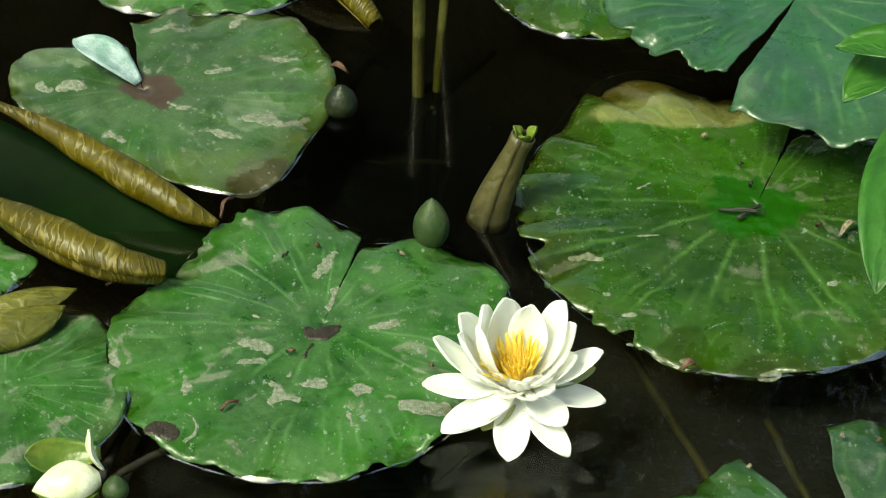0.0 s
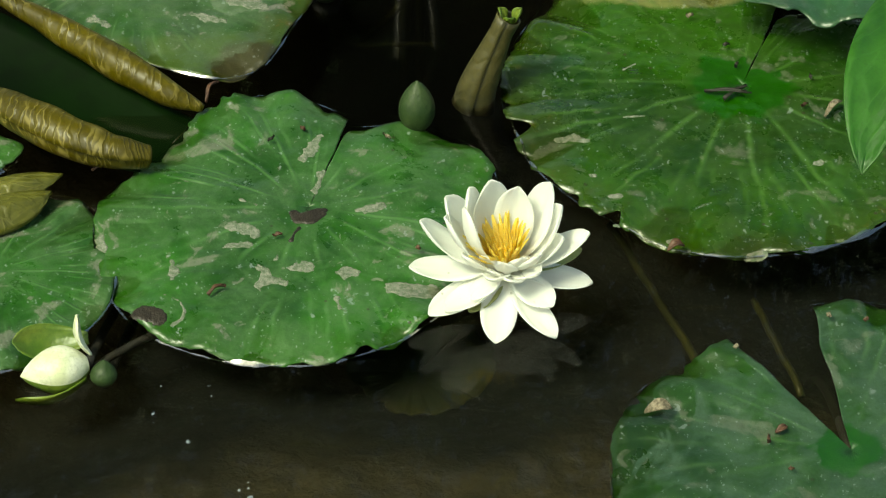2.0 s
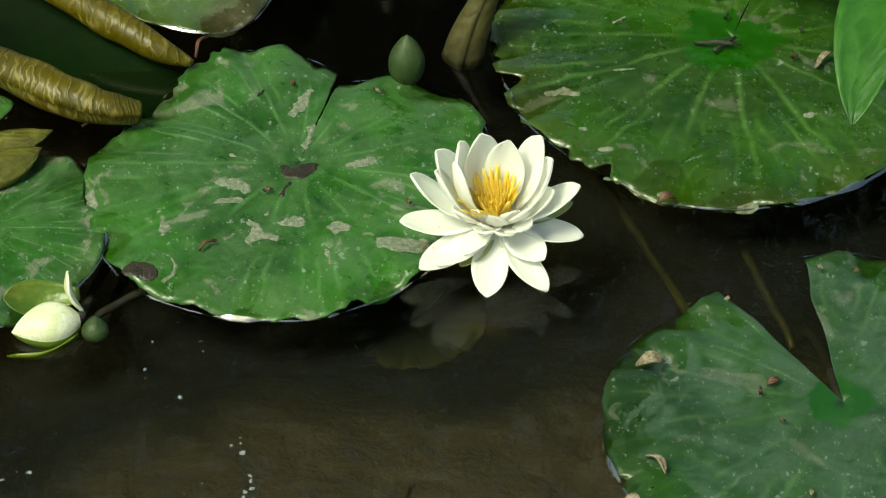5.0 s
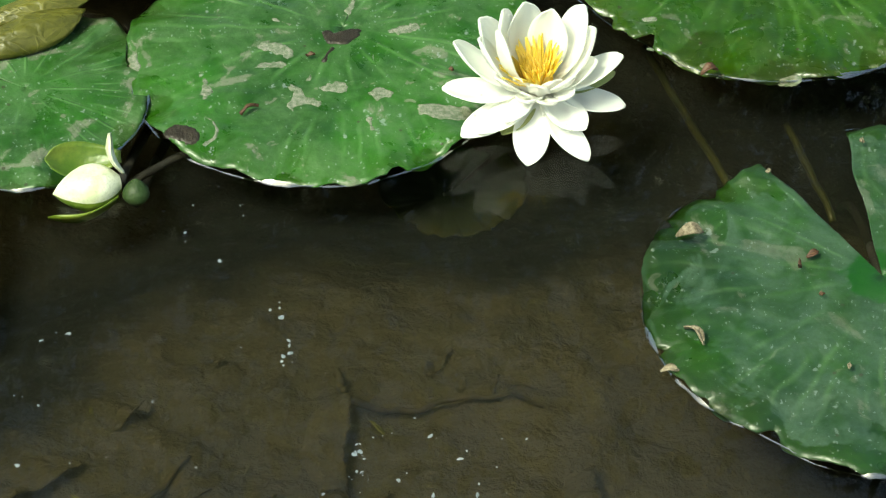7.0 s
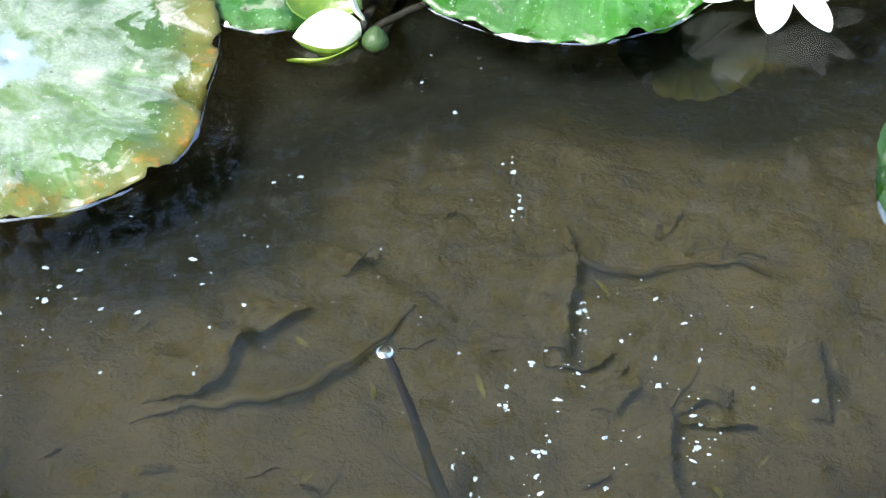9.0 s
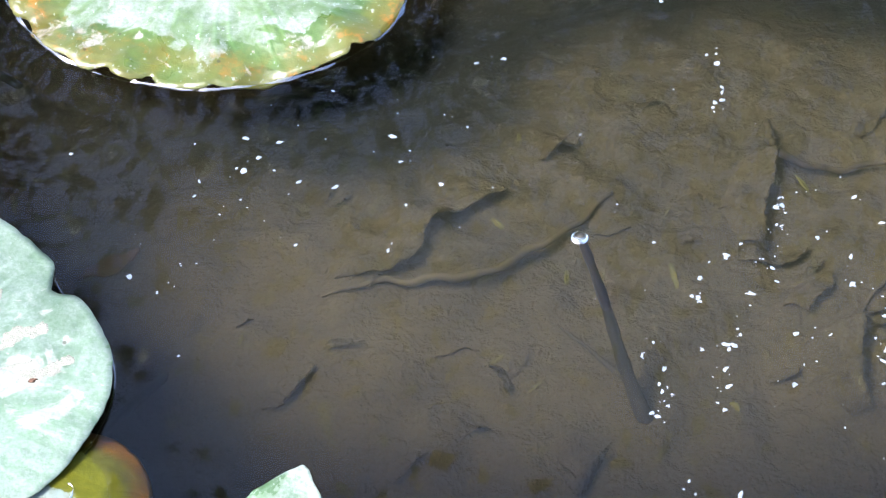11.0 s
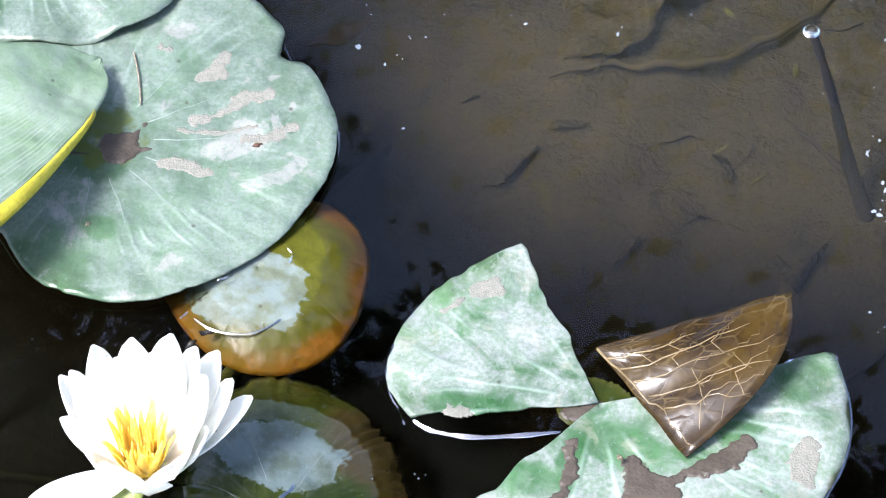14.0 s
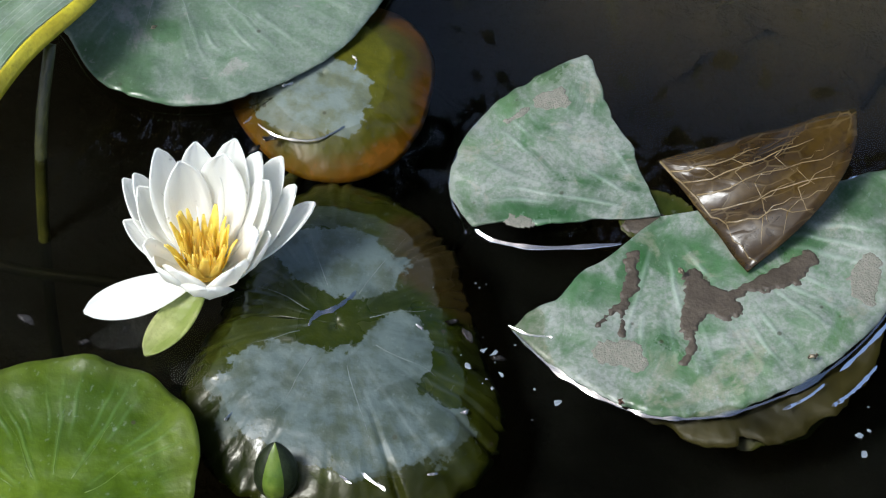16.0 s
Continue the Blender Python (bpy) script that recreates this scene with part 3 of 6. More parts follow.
def lily_pad(label, centre, notch, radii, skin, seed, z=0.003, gap=2.5, dome=0.0, ruffle=0.0040, ragged=0.014,
             veins=17, span=(0.0, 1.0), tilt=(0.0, 0.0), group="lily pads", edge=True, cup=0.0, droop=0.0045, stem=True, name="lily_pad", bitten=1.0, into=None, sink=None, tear=0.006, ribs=0, rib_skin=None, dents=()):
    """A floating round leaf, slit from the rim to its heart. radii: its reach at even steps round from the slit.
    dome: how far the rim lies below the heart; tilt: slope to x and y; cup: how far the rim turns up."""
    ob = into or thing(name, label, "lily pad", (centre[0], centre[1], 0.0), group)
    rings, steps = 24, int(340 * (span[1] - span[0])) + 20
    rnd = random.Random(seed)
    bites = [(rnd.random(), rnd.uniform(0.003, 0.009), rnd.uniform(0.01, 0.045) * bitten) for _ in range(22)]
    big = max(radii)
    lo, hi = span[0] + gap / 360, span[1] - gap / 360

    def reach(u):
        a = radians(notch) + 2 * math.pi * u
        q = Vector((math.cos(a) * 2.2, math.sin(a) * 2.2, seed * 5.1))
        r = smooth_radius(radii, (u - span[0]) / (span[1] - span[0]))
        r *= 1 + ragged * (noise.noise(q * 2.0) + 0.7 * noise.noise(q * 6.0) + 0.6 * noise.noise(q * 15.0))
        for where, wide, deep in bites:
            r *= 1 - deep * max(0.0, 1 - (abs(u - where) / wide) ** 2)
        for where, wide, deep in dents:
            off = abs((math.degrees(a) - where + 180) % 360 - 180) / wide
            r *= 1 - deep * max(0.0, 1 - off) ** 1.6
        return max(r, 0.006)

    def top(u, s):
        r = reach(u) * s
        f = (u - lo) / (hi - lo)
        shift = tear * abs(2 * f - 1) ** 8 * (noise.noise(Vector((s * 4, seed * 1.7, f))) + 0.25 * noise.noise(Vector((s * 13, seed, f * 2))))
        a = radians(notch) + 2 * math.pi * (u + shift)
        x, y = r * math.cos(a), r * math.sin(a)
        q = Vector((x * 14, y * 14, seed * 2.3))
        h = z - dome * s * s + cup * s ** 4 + tilt[0] * x + tilt[1] * y
        h += ruffle * (s * noise.noise(q) + 0.45 * s * noise.noise(q * 2.6) + 0.7 * s ** 3 * noise.noise(Vector((math.cos(a) * 5, math.sin(a) * 5, seed))))
        h += (0.0 if dome else 0.013 * big) * s ** 3 * math.cos(2 * math.pi * u * veins + 2.5 * noise.noise(q * 0.6))
        if not dome:
            h -= droop * s ** 6 * (0.6 + 1.2 * noise.noise(Vector((math.cos(a) * 3, math.sin(a) * 3, seed + 4.0))))
        if sink:
            h -= sink[1] * max(0.0, math.cos(a - radians(sink[0])) - 0.82) * s ** 5
        return x, y, h

    def over(x, y):
        """Height of the blade over a point of the plan."""
        x, y = x - centre[0], y - centre[1]
        u = ((math.atan2(y, x) - radians(notch)) / (2 * math.pi)) % 1.0
        return top(u, min(1.0, math.hypot(x, y) / reach(u)))[2]

    BLADES[seed] = over
    us = np.linspace(lo, hi, steps)
    ss = [0.001 + 0.999 * (i / (rings - 1)) ** 0.85 for i in range(rings)]
    pts = [[top(u, s) for u in us] for s in ss]
    uvs = [[(u, s) for u in us] for s in ss]
    part("blade", thicken(sheet(pts, uvs, flip=True), 0.0011), skin, ob).location = (centre[0] - ob.location.x, centre[1] - ob.location.y, 0.0)
    if edge:
        # water clings to the rim
        rows = []
        base = np.array([reach(u) for u in us])
        base = np.array([base[max(0, i - 7):i + 8].mean() for i in range(len(us))]) + 0.0006
        for off, h in ((-0.0012, 0.0034), (0.0003, 0.0020), (0.0014, 0.0008), (0.0027, 0.0001)):
            row = []
            for u, rim in zip(us, base):
                a = radians(notch) + 2 * math.pi * u
                x, y, hh = top(u, 1.0)
                x, y = rim * math.cos(a), rim * math.sin(a)
                lift = edge * (0.12 + 0.88 * max(0.0, -math.sin(a)) ** 0.7) * max(0.0, 1.0 - abs(hh - 0.001) / 0.006) * min(1.0, 0.15 + 1.9 * max(0.0, noise.noise(Vector((math.cos(a) * 7, math.sin(a) * 7, seed + 9)))))
                thin = off * min(1.0, 0.2 + lift)
                row.append((x + thin * math.cos(a), y + thin * math.sin(a), h * lift + 0.0001))
            rows.append(row)
        part("meniscus", sheet(rows, [[(0, 0)] * steps] * 4, flip=True), EDGE, ob, "bright line of water clinging to the rim")
    for q in range(ribs):
        u = lo + (hi - lo) * (q + 0.5) / ribs
        line = []
        for i in range(10):
            f = 0.24 + (0.38 + 0.06 * (q % 3)) * i / 9
            x, y, hh = top(u + 0.010 * noise.noise(Vector((f * 5, q * 2.1, seed))), f)
            line.append((x, y, hh - 0.0001))
        part("vein", tube(line, [0.00028 - 0.00018 * i / 9 for i in range(10)], 6), rib_skin, ob)
    if stem:
        part("petiole", tube(bend((0, 0, min(z, 0.0) - 0.002), (0.02, 0.36, -0.31), (0.0, 0.04, -0.0), 8), [0.003] * 8, 8), STALK_DARK, ob)
    return ob


pad_main = lily_pad("broad green lily pad with grey silt patches", (-0.077, 1.692), 75,
                    [0.092, 0.114, 0.118, 0.109, 0.130, 0.139, 0.149, 0.144, 0.138, 0.127, 0.120, 0.118, 0.123, 0.108, 0.080], PAD_FRESH, 1, gap=1.2)
lily_pad("largest deep green lily pad with wet heart", (0.201, 1.819), 70,
         [0.100, 0.122, 0.166, 0.152, 0.156, 0.160, 0.160, 0.166, 0.163, 0.155, 0.154, 0.151, 0.137, 0.110, 0.080], PAD_DEEP, 2, gap=1.2, sink=(118, 0.06))
lily_pad("silt-stained lily pad with brown heart", (-0.208, 1.925), 104,
         [0.053, 0.064, 0.093, 0.090, 0.078, 0.072, 0.073, 0.093, 0.132, 0.123, 0.130, 0.130, 0.127, 0.102, 0.080], PAD_SILTY, 3, edge=0.5, gap=3, ragged=0.008, bitten=0.25)
lily_pad("green lily pad beside the half-open bud", (-0.269, 1.629), 158,
         [0.071, 0.070, 0.069, 0.068, 0.086, 0.086, 0.080, 0.078, 0.075, 0.078, 0.083, 0.073, 0.070, 0.067, 0.067], PAD_FRESH, 4, bitten=0.25)
lily_pad("ageing mottled lily pad with yellowing rim", (-0.408, 1.498), 151,
         [0.141, 0.138, 0.134, 0.134, 0.132, 0.127, 0.128, 0.130, 0.120, 0.129, 0.132, 0.132, 0.135, 0.140, 0.141], PAD_AGEING, 5)
lily_pad("dark green lily pad with dry petal scraps", (0.247, 1.485), 111,
         [0.118, 0.117, 0.135, 0.142, 0.148, 0.148, 0.155, 0.139, 0.123, 0.107, 0.106, 0.112, 0.124, 0.131, 0.121], PAD_SCRAPPY, 6, gap=14)
lily_pad("pale bluish-green lily pad with muddy heart", (-0.515, 1.124), -164,
         [0.079, 0.076, 0.076, 0.099, 0.110, 0.116, 0.123, 0.129, 0.124, 0.131, 0.132, 0.120, 0.109, 0.098, 0.092], PAD_BLUE, 7, veins=0, ribs=15, rib_skin=RIB_PALE, z=0.0075, edge=0.35, droop=0.0015, ruffle=0.0028, ragged=0.006, bitten=0.25, stem=False, gap=0.5, dents=((46, 9, 0.09),))
lily_pad("pale lily pad lapping over its neighbour", (-0.613, 1.276), 172,
         [0.099, 0.099, 0.095, 0.095, 0.099, 0.111, 0.121, 0.116, 0.106, 0.103, 0.101, 0.105, 0.108, 0.107, 0.105], PAD_BLUE, 8, veins=0, z=0.012, edge=False, ragged=0.006, bitten=0.25)
lily_pad("rust-rimmed lily pad awash in the water", (-0.408, 1.067), 164,
         [0.054, 0.053, 0.048, 0.048, 0.053, 0.058, 0.059, 0.057, 0.056, 0.061, 0.065, 0.063, 0.062, 0.061, 0.060], PAD_RUST, 9, z=0.003, dome=0.002, cup=-0.016, ruffle=0.0010, edge=False, ragged=0.004, bitten=0.25, gap=0.5)
lily_pad("half-sunken lily pad with drowned brown rim", (-0.354, 0.917), -173,
         [0.065, 0.080, 0.092, 0.102, 0.104, 0.107, 0.100, 0.075, 0.070, 0.080, 0.091, 0.101, 0.090, 0.070, 0.062], PAD_WET, 10, ribs=8, rib_skin=RIB_DARK, z=0.008, dome=0.001, cup=-0.020, ruffle=0.004, tilt=(-0.01, -0.01), edge=False, stem=False, gap=0.5)
lily_pad("bright yellow-green young lily pad", (-0.454, 0.775), -76,
         [0.070, 0.071, 0.068, 0.066, 0.071, 0.084, 0.088, 0.088, 0.086, 0.096, 0.085, 0.079, 0.077, 0.074, 0.073], PAD_BRIGHT, 11, ribs=13, rib_skin=RIB_GREEN, z=0.012, cup=0.004, edge=False, ragged=0.003, bitten=0.1, ruffle=0.0022)
lily_pad("lily pad in the far water", (0.102, 2.116), 51,
         [0.117, 0.111, 0.116, 0.103, 0.093, 0.088, 0.094, 0.109, 0.118, 0.118, 0.106, 0.089, 0.091, 0.098, 0.103], PAD_DEEP, 12)
lily_pad("green lily pad in the far water", (-0.189, 2.111), 124,
         [0.104, 0.104, 0.101, 0.098, 0.100, 0.100, 0.096, 0.106, 0.111, 0.108, 0.104, 0.102, 0.103, 0.106, 0.108], PAD_FRESH, 13)
lily_pad("small lily pad with a bitten rim", (-0.326, 1.750), 150,
         [0.068, 0.068, 0.069, 0.070, 0.071, 0.071, 0.062, 0.057, 0.065, 0.043, 0.047, 0.054, 0.059, 0.063, 0.063], PAD_FRESH, 14)
lily_pad("bluish lily leaf standing clear of the water", (0.234, 1.988), -116,
         [0.135, 0.158, 0.162, 0.142, 0.136, 0.140, 0.156, 0.160, 0.155, 0.144, 0.132, 0.128, 0.131, 0.117, 0.11], PAD_STANDING, 15, z=0.05, gap=3, ruffle=0.014, edge=False)
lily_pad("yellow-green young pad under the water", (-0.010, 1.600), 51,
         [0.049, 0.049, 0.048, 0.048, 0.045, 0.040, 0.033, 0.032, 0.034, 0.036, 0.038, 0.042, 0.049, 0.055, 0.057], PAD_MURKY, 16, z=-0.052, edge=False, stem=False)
# the torn pad: two lobes round one heart, a third folded over
torn = lily_pad("torn pale lily pad with muddy streaks and folded lobe", (-0.216, 1.025), -125,
                [0.098, 0.107, 0.118, 0.119, 0.122, 0.127, 0.124], PAD_TORN, 18, span=(0.0, 0.43), z=0.003, tear=0.014, stem=False, veins=0, ruffle=0.003, ragged=0.005, bitten=0.3)
lily_pad("", (-0.216, 1.025), 122, [0.107, 0.108, 0.110, 0.111, 0.108, 0.094], PAD_TORN, 17, span=(0.0, 0.225), z=0.004, tear=0.02, into=torn, stem=False, veins=0, ruffle=0.003, ragged=0.005, bitten=0.3)
lily_pad("", (-0.216, 1.025), 0, [0.019, 0.016, 0.022, 0.017, 0.019], PAD_SUNK, 21, ragged=0.04, z=0.0012, droop=0.0, ruffle=0.001, veins=0, into=torn, stem=False, edge=False)


def water_line(parent, points, wide=0.003, seed=1):
    """A bright lip of water along an edge, sloping down to the front."""
    rows, n = [], 40
    line = [through_points(points, i / (n - 1)) for i in range(n)]
    for off, h in ((-0.3, 0.62), (0.0, 0.46), (0.35, 0.22), (0.7, 0.06), (1.0, 0.0)):
        row = []
        for i, q in enumerate(line):
            d = (line[min(i + 1, n - 1)] - line[max(i - 1, 0)]).normalized()
            w = wide * (0.55 + 0.9 * abs(noise.noise(Vector((i * 0.21, seed * 4.1, 0.5))))) * min(1.0, 0.2 + i / 4, 0.2 + (n - 1 - i) / 4)
            row.append((q.x + d.y * off * w, q.y - d.x * off * w, 0.0003 + h * w))
        rows.append(row)
    part("meniscus", sheet(rows, [[(0, 0)] * n] * 5), EDGE, parent, "bright line of water clinging to the edge")


def local(ob, *points):
    return [(x - ob.location.x, y - ob.location.y, 0.0) for x, y in points]


water_line(torn, local(torn, (-0.305, 0.9945), (-0.293, 0.9905), (-0.268, 0.993), (-0.231, 1.0055)), 0.0019, 1)
water_line(torn, local(torn, (-0.273, 0.943), (-0.262, 0.9405), (-0.250, 0.9415), (-0.243, 0.933)), 0.0009, 2)
water_line(torn, local(torn, (-0.234, 0.9965), (-0.229, 1.001), (-0.222, 1.0005)), 0.0015, 3)
water_line(torn, local(torn, (-0.219, 1.0015), (-0.212, 1.0035), (-0.203, 1.0065)), 0.0017, 4)
water_line(torn, local(torn, (-0.137, 1.0670), (-0.126, 1.077), (-0.113, 1.083), (-0.104, 1.084)), 0.0017, 5)
water_line(torn, local(torn, (-0.204, 1.013), (-0.206, 1.022), (-0.211, 1.030)), 0.0012, 6)
drowned = lily_pad("brown drowned lily pad beneath the torn pad", (-0.216, 1.025), -125, [0.112, 0.132, 0.139, 0.140, 0.130, 0.112], PAD_DROWNED, 22,
                   span=(0.12, 0.34), z=-0.003, tear=0.01, edge=False, gap=0.5, stem=False)
lily_pad("", (-0.152, 0.952), 60, [0.042, 0.040, 0.044, 0.043, 0.040, 0.045, 0.042], PAD_SUNK, 23, z=-0.009, edge=False, into=drowned, stem=False)
water_line(drowned, local(drowned, (-0.131, 0.9310), (-0.121, 0.941), (-0.1145, 0.951)), 0.0014, 7)
water_line(drowned, local(drowned, (-0.109, 0.960), (-0.099, 0.979), (-0.090, 0.999)), 0.0015, 8)
water_line(drowned, local(drowned, (-0.1085, 0.939), (-0.100, 0.951), (-0.092, 0.968)), 0.0015, 9)


def flap_at(p, q):
    """A point of the folded lobe: p from its pointed end outwards, q from the far edge to the near one."""
    a = Vector((-0.009, 0.031, 0.007)).lerp(Vector((0.0823, 0.0776, 0.024)), p)
    b = Vector((-0.009, 0.031, 0.007)).lerp(Vector((0.050, -0.023, 0.005)), p)
    w = math.sin(math.pi * q)
    return a.lerp(b, q) + Vector((0.018 * w * p ** 2, 0.003 * w * p, (0.009 * w + 0.0012 * math.sin(p * 17 + q * 9)) * p ** 0.7))


rows = [[flap_at(i / 21, j / 17) for j in range(18)] for i in range(22)]
uvs = [[(i / 21, j / 17) for j in range(18)] for i in range(22)]
lobe = part("folded_lobe", thicken(sheet(rows, uvs), 0.0012), BROWN_FLAP, torn, "glossy brown underside of the lobe")


def flap_vein(p0, q0, p1, q1, thick, seed, n=9):
    rnd = random.Random(seed)
    pts = []
    for i in range(n):
        t = i / (n - 1)
        j = 0.02 * rnd.uniform(-1, 1) * (0 < i < n - 1)
        pts.append(flap_at(p0 + (p1 - p0) * t + j, q0 + (q1 - q0) * t + 0.12 * math.sin(math.pi * t) * (q1 - q0) + j) - Vector((0, 0, 0.0001)))
    part("vein", tube(pts, [thick * (1 - 0.6 * i / (n - 1)) for i in range(n)], 6), FLAP_VEIN, lobe)


flap_vein(0.02, 0.93, 0.99, 0.95, 0.0009, 1, 14)
for n_, (p0, p1, q1) in enumerate(((0.12, 0.55, 0.22), (0.24, 0.80, 0.20), (0.38, 0.93, 0.30), (0.52, 0.97, 0.48), (0.66, 0.98, 0.66))):
    flap_vein(p0, 0.92, p1, q1, 0.0006, 10 + n_)
    for f in (0.45, 0.72):
        pm, qm = p0 + (p1 - p0) * f, 0.92 + (q1 - 0.92) * (f + 0.05)
        flap_vein(pm, qm, min(0.98, pm + 0.13), min(0.97, qm + 0.10), 0.00035, 30 + n_, 6)
        flap_vein(pm, qm, min(0.98, pm + 0.08), max(0.06, qm - 0.20), 0.00035, 50 + n_, 6)


def smear(label, strokes, blade, seed, step=0.0007, skin=None, rough=1.0, name="mud_smear", thick=0.0009):
    """Mud or silt on a pad: strokes are lines of (x, y, half width)."""
    legs = []
    for line in strokes:
        for (x0, y0, w0), (x1, y1, w1) in zip(line, line[1:] if len(line) > 1 else line):
            legs.append((x0, y0, w0, x1, y1, w1))
    big = max(w for leg in legs for w in (leg[2], leg[5])) + 0.004
    xs = np.arange(min(min(g[0], g[3]) for g in legs) - big, max(max(g[0], g[3]) for g in legs) + big, step)
    ys = np.arange(min(min(g[1], g[4]) for g in legs) - big, max(max(g[1], g[4]) for g in legs) + big, step)

    def depth(x, y):
        best = -1.0
        for x0, y0, w0, x1, y1, w1 in legs:
            dx, dy = x1 - x0, y1 - y0
            t = min(1.0, max(0.0, ((x - x0) * dx + (y - y0) * dy) / max(1e-9, dx * dx + dy * dy)))
            best = max(best, w0 + (w1 - w0) * t - math.hypot(x - x0 - dx * t, y - y0 - dy * t))
        q = Vector((x * 160, y * 160, seed * 2.7))
        return best + rough * (0.0022 * noise.noise(q) + 0.0016 * noise.noise(q * 2.6) + 0.0006 * noise.noise(q * 6))

    bm = bmesh.new()
    deep = {(i, j): depth(x, y) for i, x in enumerate(xs) for j, y in enumerate(ys)}
    made = {}
    for i in range(len(xs) - 1):
        for j in range(len(ys) - 1):
            ring = ((i, j), (i + 1, j), (i + 1, j + 1), (i, j + 1))
            if max(deep[c] for c in ring) < 0:
                continue
            for c in ring:
                if c not in made:
                    x, y = xs[c[0]], ys[c[1]]
                    made[c] = bm.verts.new((x, y, BLADES[blade](x, y) + min(thick, max(-0.0012, deep[c] * 0.8))))
            bm.faces.new([made[c] for c in ring])
    tagged(new(name, mesh_of(name, bm, skin or MUD_SPOT)), label, "mud" if name == "mud_smear" else "dried silt", "mud smears" if name == "mud_smear" else "dried silt patches")


smear("wet brown mud in the heart of a pad", [[(-0.0865, 1.6853, 0.0031), (-0.0829, 1.6798, 0.0045), (-0.0771, 1.6814, 0.0063), (-0.0707, 1.6858, 0.0049), (-0.0677, 1.6887, 0.0024)], [(-0.0826, 1.6715, 0.0014), (-0.0857, 1.6658, 0.0009), (-0.0872, 1.6594, 0.0016)]], 1, 2, rough=0.25, step=0.0005, skin=MUD_DARK)
smear("brown mud near the rim of a pad", [[(-0.174, 1.588, 0.006), (-0.166, 1.586, 0.007)]], 1, 4, skin=MUD_DARK)
smear("grey-brown mud smear on the torn pad", [[(-0.190, 0.992, 0.006), (-0.184, 0.984, 0.0085), (-0.170, 0.980, 0.007)], [(-0.184, 0.980, 0.008), (-0.1865, 0.966, 0.004), (-0.182, 0.955, 0.0024), (-0.1835, 0.943, 0.0022)],
                                               [(-0.172, 0.984, 0.003), (-0.1657, 0.9925, 0.0018)]], 18, 6)
smear("grey-brown mud trail beside the folded lobe", [[(-0.166, 0.993, 0.0022), (-0.156, 0.999, 0.0055), (-0.146, 1.008, 0.0070), (-0.138, 1.020, 0.0045)]], 18, 7)
smear("thin mud runs on the torn pad", [[(-0.2243, 0.9990, 0.0035), (-0.2215, 0.988, 0.0028), (-0.2193, 0.980, 0.0034), (-0.222, 0.968, 0.0022), (-0.2167, 0.951, 0.0016)], [(-0.221, 0.970, 0.0018), (-0.230, 0.9545, 0.0020)]], 18, 9)
smear("brown silt in the heart of the torn pad", [[(-0.2255, 1.0185, 0.007), (-0.214, 1.020, 0.007)]], 21, 12)


def glint(blade, line, wide, seed):
    """A small ridge of water standing on a wet pad."""
    pts = [Vector((x, y, 0.0)) for x, y in line]
    n, rows = 5 * len(pts), []
    mid = [through_points(pts, i / (n - 1)) for i in range(n)]
    x0, y0 = mid[0].x, mid[0].y
    for off, h in ((-0.05, 0.0), (0.0, 0.50), (0.25, 0.40), (0.6, 0.20), (0.85, 0.05), (1.0, 0.0)):
        row = []
        for i, q in enumerate(mid):
            w = wide * (0.5 + 1.1 * abs(noise.noise(Vector((i * 0.37, seed * 2.9, 0.7))))) * min(1.0, 0.25 + 0.5 * i, 0.25 + 0.5 * (n - 1 - i))
            x, y = q.x + 0.25 * off * w, q.y + (0.5 - off) * w
            row.append((x - x0, y - y0, max(0.0, BLADES[blade](x, y)) + 0.0002 + h * w))
        rows.append(row)
    ob = tagged(new("water_bead", mesh_of("water_bead", sheet(rows, [[(0, 0)] * n] * 6, flip=line[0][0] < line[-1][0]), EDGE)), "glinting ridge of water on a wet pad", "water bead", "water beads")
    ob.location = (x0, y0, 0.0)


glint(10, [(-0.3674, 0.9118), (-0.3652, 0.9186), (-0.3570, 0.9254), (-0.3499, 0.9379)], 0.0034, 1)
glint(10, [(-0.3169, 0.9284), (-0.3127, 0.9271)], 0.0020, 5)
glint(10, [(-0.2819, 0.8878), (-0.2786, 0.8893)], 0.0016, 6)
glint(10, [(-0.2880, 0.8495), (-0.2829, 0.8516)], 0.0018, 7)
glint(10, [(-0.3184, 0.8418), (-0.3118, 0.8387), (-0.3046, 0.8357)], 0.0024, 8)
glint(10, [(-0.3285, 0.8374), (-0.3215, 0.8350)], 0.0018, 9)
glint(10, [(-0.3924, 0.8530), (-0.3898, 0.8582)], 0.0018, 10)
glint(9, [(-0.4315, 1.0289), (-0.4225, 1.0246), (-0.4116, 1.0238), (-0.3989, 1.0273), (-0.3873, 1.0390)], 0.0017, 13)
glint(9, [(-0.3932, 1.0734), (-0.3929, 1.0793), (-0.3968, 1.0820)], 0.0020, 15)
glint(9, [(-0.4386, 1.0270), (-0.4357, 1.0323)], 0.0022, 17)
glint(7, [(-0.4243, 1.0497), (-0.4192, 1.0530)], 0.0014, 18)


def silt(label, strokes, blade, seed, skin=None, rough=1.0):
    smear(label, strokes, blade, seed, skin=skin or DRY_SILT, rough=rough, name="dried_silt", thick=0.0003)


